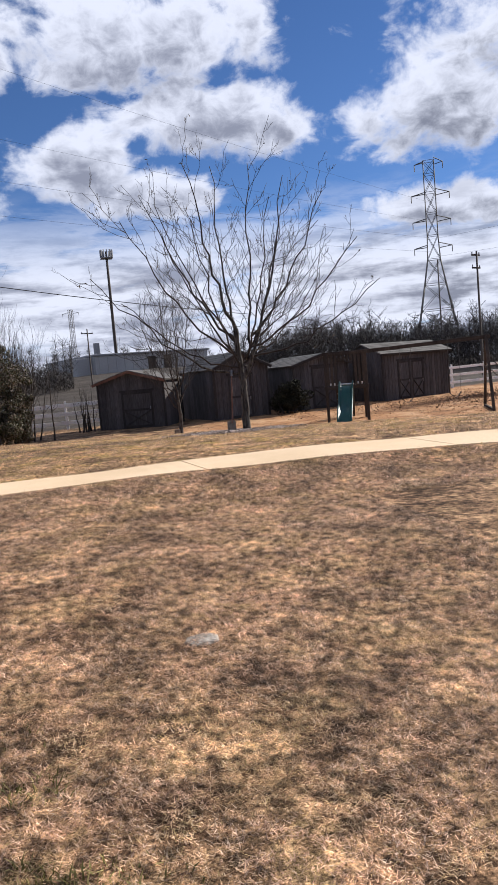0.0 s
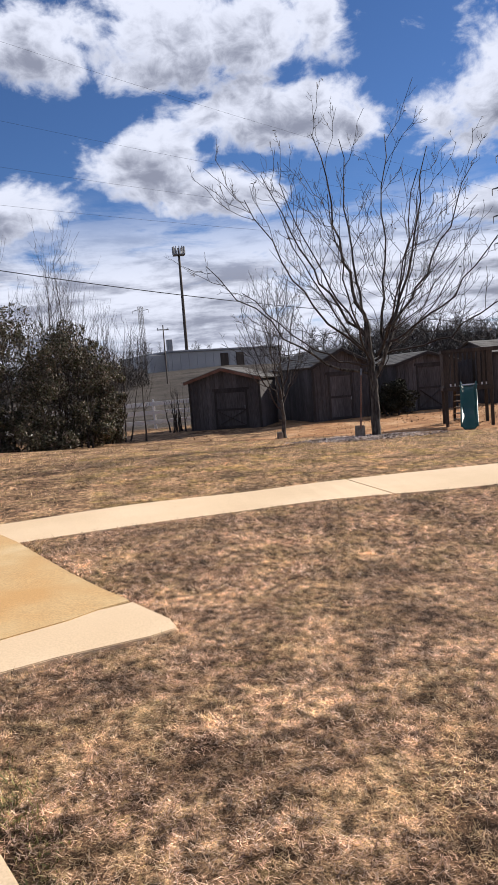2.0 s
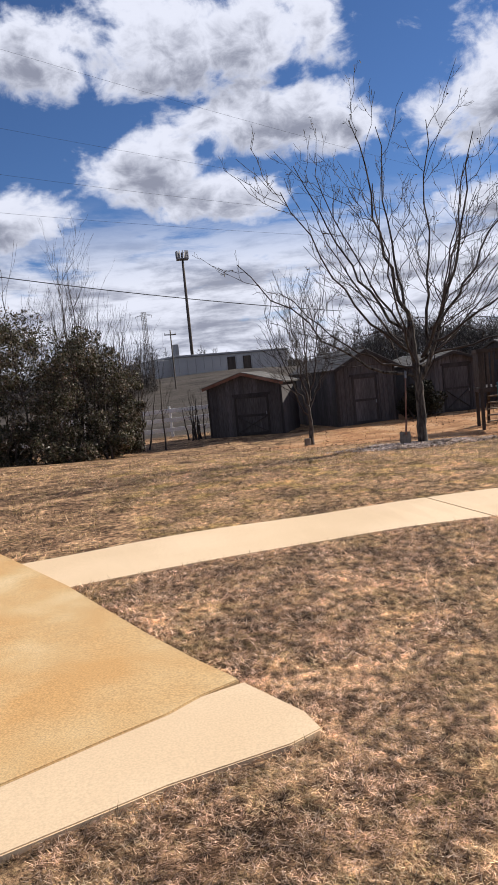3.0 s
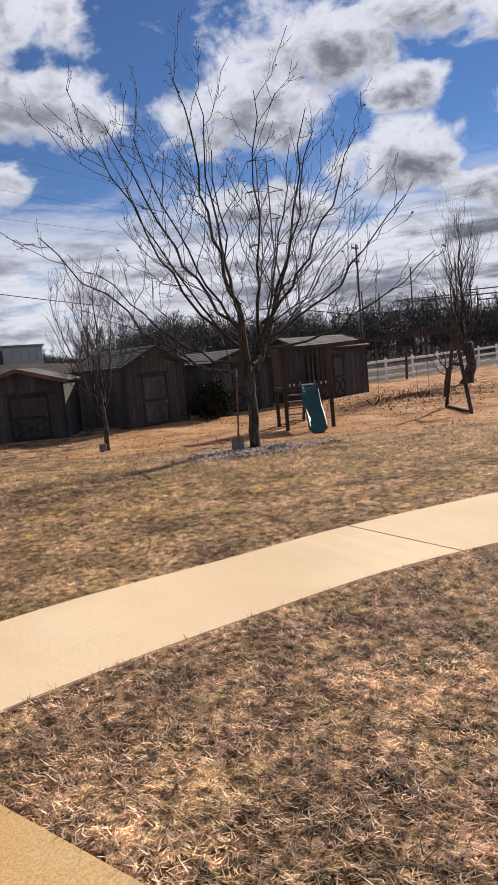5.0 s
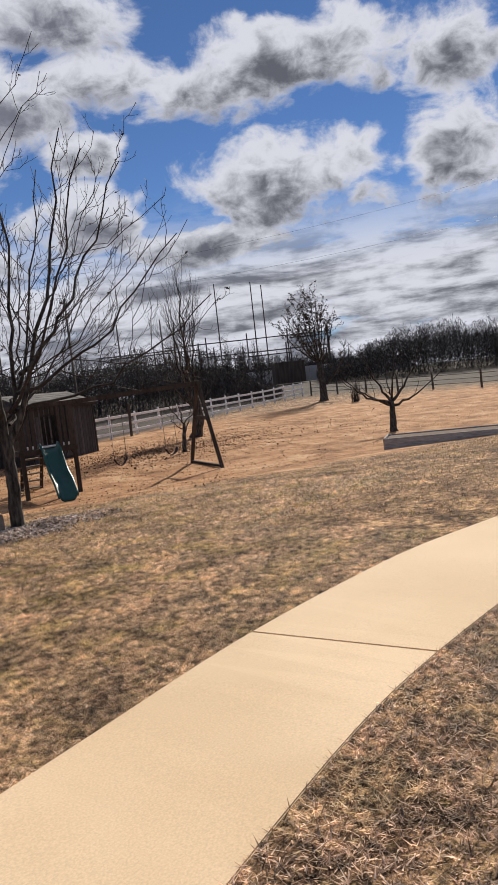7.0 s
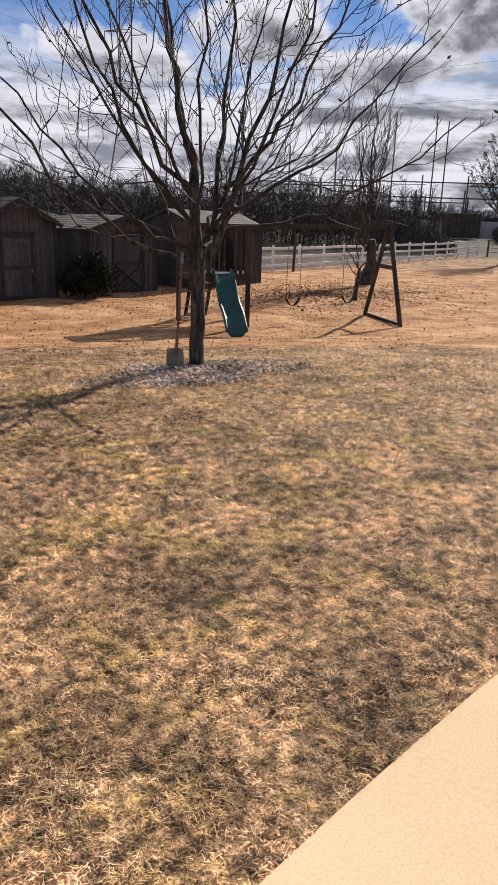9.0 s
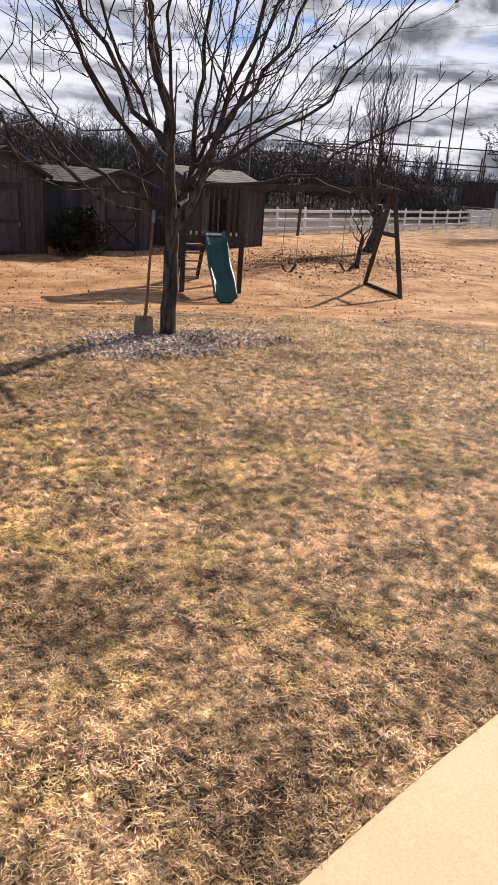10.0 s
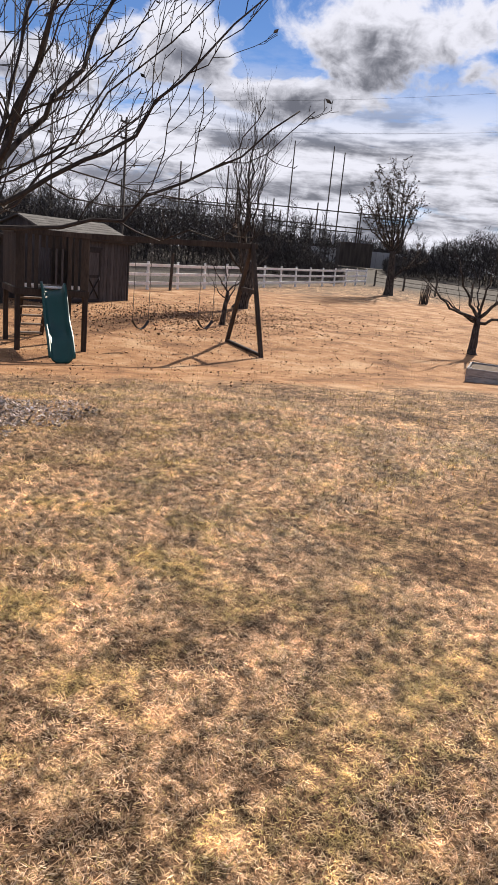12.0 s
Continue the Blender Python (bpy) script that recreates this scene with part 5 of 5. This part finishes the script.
def woods(name, az0, az1, dist, depth, trees, height, brush, label, seed, low=1.0):
    """A belt of bare winter woodland: stems with shoots over a mass of brush."""
    r2 = random.Random(seed)
    V, F = [], []
    for _ in range(trees):
        x, y = far(r2.uniform(az0, az1), dist + r2.uniform(0, depth))
        h = height * r2.uniform(0.5, 0.8 + 0.35 * r2.random() ** 3)
        z = gz(x, y)
        a = Vector((x, y, z))
        e = a + Vector((r2.gauss(0, h * 0.05), r2.gauss(0, h * 0.05), h))
        p = curve_pts(a, e, 0, 5, r2, 0.015)
        tube_into(V, F, p, [0.07 * (1 - 0.8 * i / 5) for i in range(6)], 4)
        for _ in range(30):
            t = r2.uniform(0.3, 1)
            c = a.lerp(e, t)
            q = c + Vector((r2.gauss(0, 1), r2.gauss(0, 1), r2.uniform(0.4, 1.6))).normalized() * h * r2.uniform(0.10, 0.24)
            tube_into(V, F, [c, c.lerp(q, 0.5) + Vector((0, 0, -0.1)), q], [0.026, 0.02, 0.010], 3)
            for _ in range(3):
                c2 = c.lerp(q, r2.uniform(0.3, 1))
                q2 = c2 + Vector((r2.gauss(0, 1), r2.gauss(0, 1), r2.uniform(0.2, 1.5))).normalized() * h * r2.uniform(0.04, 0.10)
                tube_into(V, F, [c2, q2], [0.015, 0.007], 3)
    o = new(name, list_mesh(name, V, F, M_BRUSH, False))
    tagged(o, label, "woods", kind="stuff")
    rr = np.random.default_rng(seed)
    n = brush
    az = np.radians(az0 + (az1 - az0) * rr.random(n))
    dd = dist - 2 + rr.random(n) * depth
    x, y = -1 + np.sin(az) * dd, 2 + np.cos(az) * dd
    top = height * low * (0.56 + 0.07 * np.sin(az * 61) * np.sin(az * 23 + 1) + 0.05 * np.sin(az * 170) + 0.10 * np.sin(az * 17 + 2) + 0.30 * rr.random(n) ** 2)
    edge = np.clip((np.degrees(az) - az0) / 7, 0, 1) * np.clip((az1 - np.degrees(az)) / 7, 0, 1)
    z = land(x, y) + top * (0.3 + 0.7 * edge) * rr.random(n) ** 0.75
    P = np.stack([x, y, z], 1)
    u = rr.normal(size=(n, 3)); u /= np.linalg.norm(u, axis=1)[:, None]
    v = np.cross(u, rr.normal(size=(n, 3))); v /= np.linalg.norm(v, axis=1)[:, None]
    s = (0.08 + 0.20 * rr.random((n, 1))) * dist / 90
    u[:, 2] = np.abs(u[:, 2]) + 0.45
    q = np.stack([P - u * s, P + v * s * 0.16, P + u * s, P - v * s * 0.16], 1).reshape(-1, 3)
    o = new(name + "_brush", array_mesh(name + "_brush", q, 4, M_BRUSH))
    tagged(o, "dark leafless undergrowth massed below the trees", "undergrowth", kind="stuff")


woods("woodland", 15, 51, 74, 20, 210, 6.6, 150000, "bare winter woodland behind the sheds", 51)
woods("woodland", 43, 62, 150, 16, 80, 7.5, 50000, "bare winter woodland behind the substation", 52)
woods("woodland", 56, 92, 105, 20, 120, 7.0, 120000, "dark wooded rise beyond the pasture", 53, 1.15)
woods("woodland", -14, 2.6, 95, 16, 60, 7.0, 30000, "dark trees beside the plant building", 54, 0.9)
woods("woodland", 2, 19, 165, 12, 50, 6.0, 14000, "far trees behind the plant building", 56, 0.7)
woods("woodland", -60, -12, 70, 22, 40, 9.0, 14000, "bare winter woodland beyond the thicket", 55)

# ---- grass ----


def grass(name, n, xr, yr, size, mat, label, seed, keep):
    """Short curled blades, each a folded strip of two faces, as one sheet of stuff."""
    r = np.random.default_rng(seed)
    x, y = xr[0] + (xr[1] - xr[0]) * r.random(n), yr[0] + (yr[1] - yr[0]) * r.random(n)
    k = keep(x, y, r) & ~on_path(x, y) & ~inside(SLAB, x, y) & ~inside(WALKWAY, x, y)
    x, y = x[k], y[k]
    n = len(x)
    z = land(x, y) - 0.025
    a = r.random(n) * 2 * np.pi
    s = size * (0.4 + 0.7 * r.random(n)) * (0.35 + 1.1 * field(x, y, 0.13, 9))
    lean = 0.25 + 1.35 * r.random(n)
    h = np.stack([np.cos(a), np.sin(a), 0 * a], 1)
    w = np.stack([-np.sin(a), np.cos(a), 0 * a], 1) * (0.0014 + 0.0018 * r.random((n, 1))) * (size / 0.045) ** 1.3
    P = np.stack([x, y, z], 1)
    up = np.array([0, 0, 1.0])
    mid = P + up * (s * (0.62 - 0.18 * lean))[:, None] + h * (s * 0.42 * lean)[:, None]
    b = a + r.normal(size=n) * 1.3
    h2 = np.stack([np.cos(b), np.sin(b), 0 * a], 1)
    tip = mid + up * (s * (0.30 - 0.40 * (lean > 1.0) * r.random(n)))[:, None] + h2 * (s * 0.55 * lean)[:, None]
    verts = np.stack([P - w, P + w, mid + w * 0.8, mid - w * 0.8, tip], 1).reshape(-1, 3)
    me = bpy.data.meshes.new(name)
    me.vertices.add(n * 5)
    me.vertices.foreach_set("co", verts.astype(np.float32).ravel())
    base = (np.arange(n, dtype=np.int32) * 5)[:, None]
    loops = (base + np.array([0, 1, 2, 3, 3, 2, 4], np.int32)[None]).ravel()
    me.loops.add(len(loops))
    me.loops.foreach_set("vertex_index", loops)
    me.polygons.add(n * 2)
    st_ = (np.arange(n, dtype=np.int32) * 7)[:, None] + np.array([0, 4], np.int32)[None]
    me.polygons.foreach_set("loop_start", st_.ravel())
    me.polygons.foreach_set("loop_total", np.tile(np.array([4, 3], np.int32), n))
    me.update(calc_edges=True)
    me.materials.append(mat)
    return tagged(new(name, me), label, "grass", kind="stuff")


def patchy(x, y, cut):
    return np.sin(x * 2.1 + np.sin(y * 1.7)) * np.sin(y * 1.9 + np.sin(x * 1.3) * 1.5) > cut


def thatch(name, n, xr, yr, size, mat, label, seed, keep):
    """Matted short litter, each piece one slim triangle, as one sheet of stuff."""
    r = np.random.default_rng(seed)
    x, y = xr[0] + (xr[1] - xr[0]) * r.random(n), yr[0] + (yr[1] - yr[0]) * r.random(n)
    k = keep(x, y, r) & ~on_path(x, y) & ~inside(SLAB, x, y) & ~inside(WALKWAY, x, y)
    x, y = x[k], y[k]
    n = len(x)
    a = r.random(n) * 2 * np.pi
    s = size * (0.5 + r.random(n))
    rise = s * (0.05 + 0.65 * r.random(n) ** 1.5)
    P = np.stack([x, y, land(x, y) - 0.006 + 0.012 * field(x, y, 0.1, 5) * r.random(n)], 1)
    w = np.stack([-np.sin(a), np.cos(a), 0 * a], 1) * (0.0014 + 0.0018 * r.random((n, 1))) * size / 0.030
    tip = P + np.stack([np.cos(a) * s, np.sin(a) * s, rise], 1)
    q = np.stack([P - w, P + w, tip], 1).reshape(-1, 3)
    return tagged(new(name, array_mesh(name, q, 3, mat)), label, "grass", kind="stuff")


near_keep = lambda x, y, r: (r.random(len(x)) < 0.08 + 1.45 * field(x, y, 0.075, 7) ** 1.4 * (0.6 + 0.6 * field(x, y, 0.6, 8))) & (clay(x, y) < 0.3 + 0.3 * r.random(len(x)))
grass("dry_grass", 300000, (-4.0, 4.5), (2.2, 11.2), 0.038, M_GRASS, "short dormant straw-brown lawn grass", 61, near_keep)
grass("dry_grass", 260000, (-3.0, 8.0), (11.8, 19.0), 0.042, M_GRASS_TAN, "short dormant straw-brown lawn grass", 62, near_keep)
grass("dry_grass", 150000, (-6.0, 18.0), (8.0, 24.0), 0.075, M_GRASS_TAN, "short dormant straw-brown lawn grass", 63, lambda x, y, r: (clay(x, y) < 0.5 * r.random(len(x))) & ((x > 4.5) | (y > 18) | (x < -3)))
grass("green_grass", 80000, (-3.2, -0.9), (2.4, 6.6), 0.065, M_GREEN, "green grass tufts along the walkway edge", 64, lambda x, y, r: (x + 2.44 + 0.43 * (y - 4.92) < 0.62 * r.random(len(x)) ** 1.5 * np.where(y < 4.4, 1.0, 0.4)) & (field(x, y, 0.22, 31) > 0.25))
grass("green_grass", 30000, (-2, 7), (12.3, 18.0), 0.045, M_GREEN, "green grass patches in the dormant lawn", 65, lambda x, y, r: patchy(x, y, 0.72))


def rim(x, y, r):
    """Close along the paving's edges."""
    near, far = path_edges(x)
    near_path = np.minimum(np.abs(near - 0.03 - y), np.abs(y - far - 0.03)) < 0.07 * r.random(len(x))
    d = np.full(len(x), 9.0)
    for poly in (SLAB[:10], WALKWAY[:6]):
        for (x0, y0), (x1, y1) in zip(poly, poly[1:]):
            t = np.clip(((x - x0) * (x1 - x0) + (y - y0) * (y1 - y0)) / ((x1 - x0) ** 2 + (y1 - y0) ** 2), 0, 1)
            d = np.minimum(d, np.hypot(x - x0 - t * (x1 - x0), y - y0 - t * (y1 - y0)))
    return (near_path & (x > -3.2)) | (d < 0.10 * r.random(len(x)))


grass("dry_grass", 380000, (-4.0, 6.5), (2.0, 12.8), 0.046, M_GRASS, "longer dry grass hanging over the paving edges", 66, lambda x, y, r: rim(x, y, r) & (r.random(len(x)) < 0.9))
grass("clay_stubble", 90000, (4.0, 34.0), (19.0, 39.0), 0.085, M_GRASS_TAN, "thin dead grass stubble on the bare clay", 67, lambda x, y, r: (clay(x, y) > 0.15) & (r.random(len(x)) < 1.6 * field(x, y, 0.9, 41) ** 2 * field(x, y, 0.25, 42)))
full = lambda x, y, r: r.random(len(x)) < 0.25 + 1.0 * field(x, y, 0.075, 7)
thatch("matted_grass", 330000, (-3.2, 2.2), (2.6, 8.2), 0.027, M_GRASS, "matted dead grass litter between the blades", 71, full)
thatch("matted_grass", 130000, (-3.6, 5.0), (8.2, 11.4), 0.045, M_GRASS, "matted dead grass litter between the blades", 72, full)
thatch("matted_grass", 330000, (-2.6, 4.0), (12.2, 16.4), 0.027, M_GRASS_TAN, "matted dead grass litter between the blades", 73, full)
thatch("matted_grass", 150000, (-3.0, 8.5), (14.5, 20.5), 0.055, M_GRASS_TAN, "matted dead grass litter between the blades", 74, full)
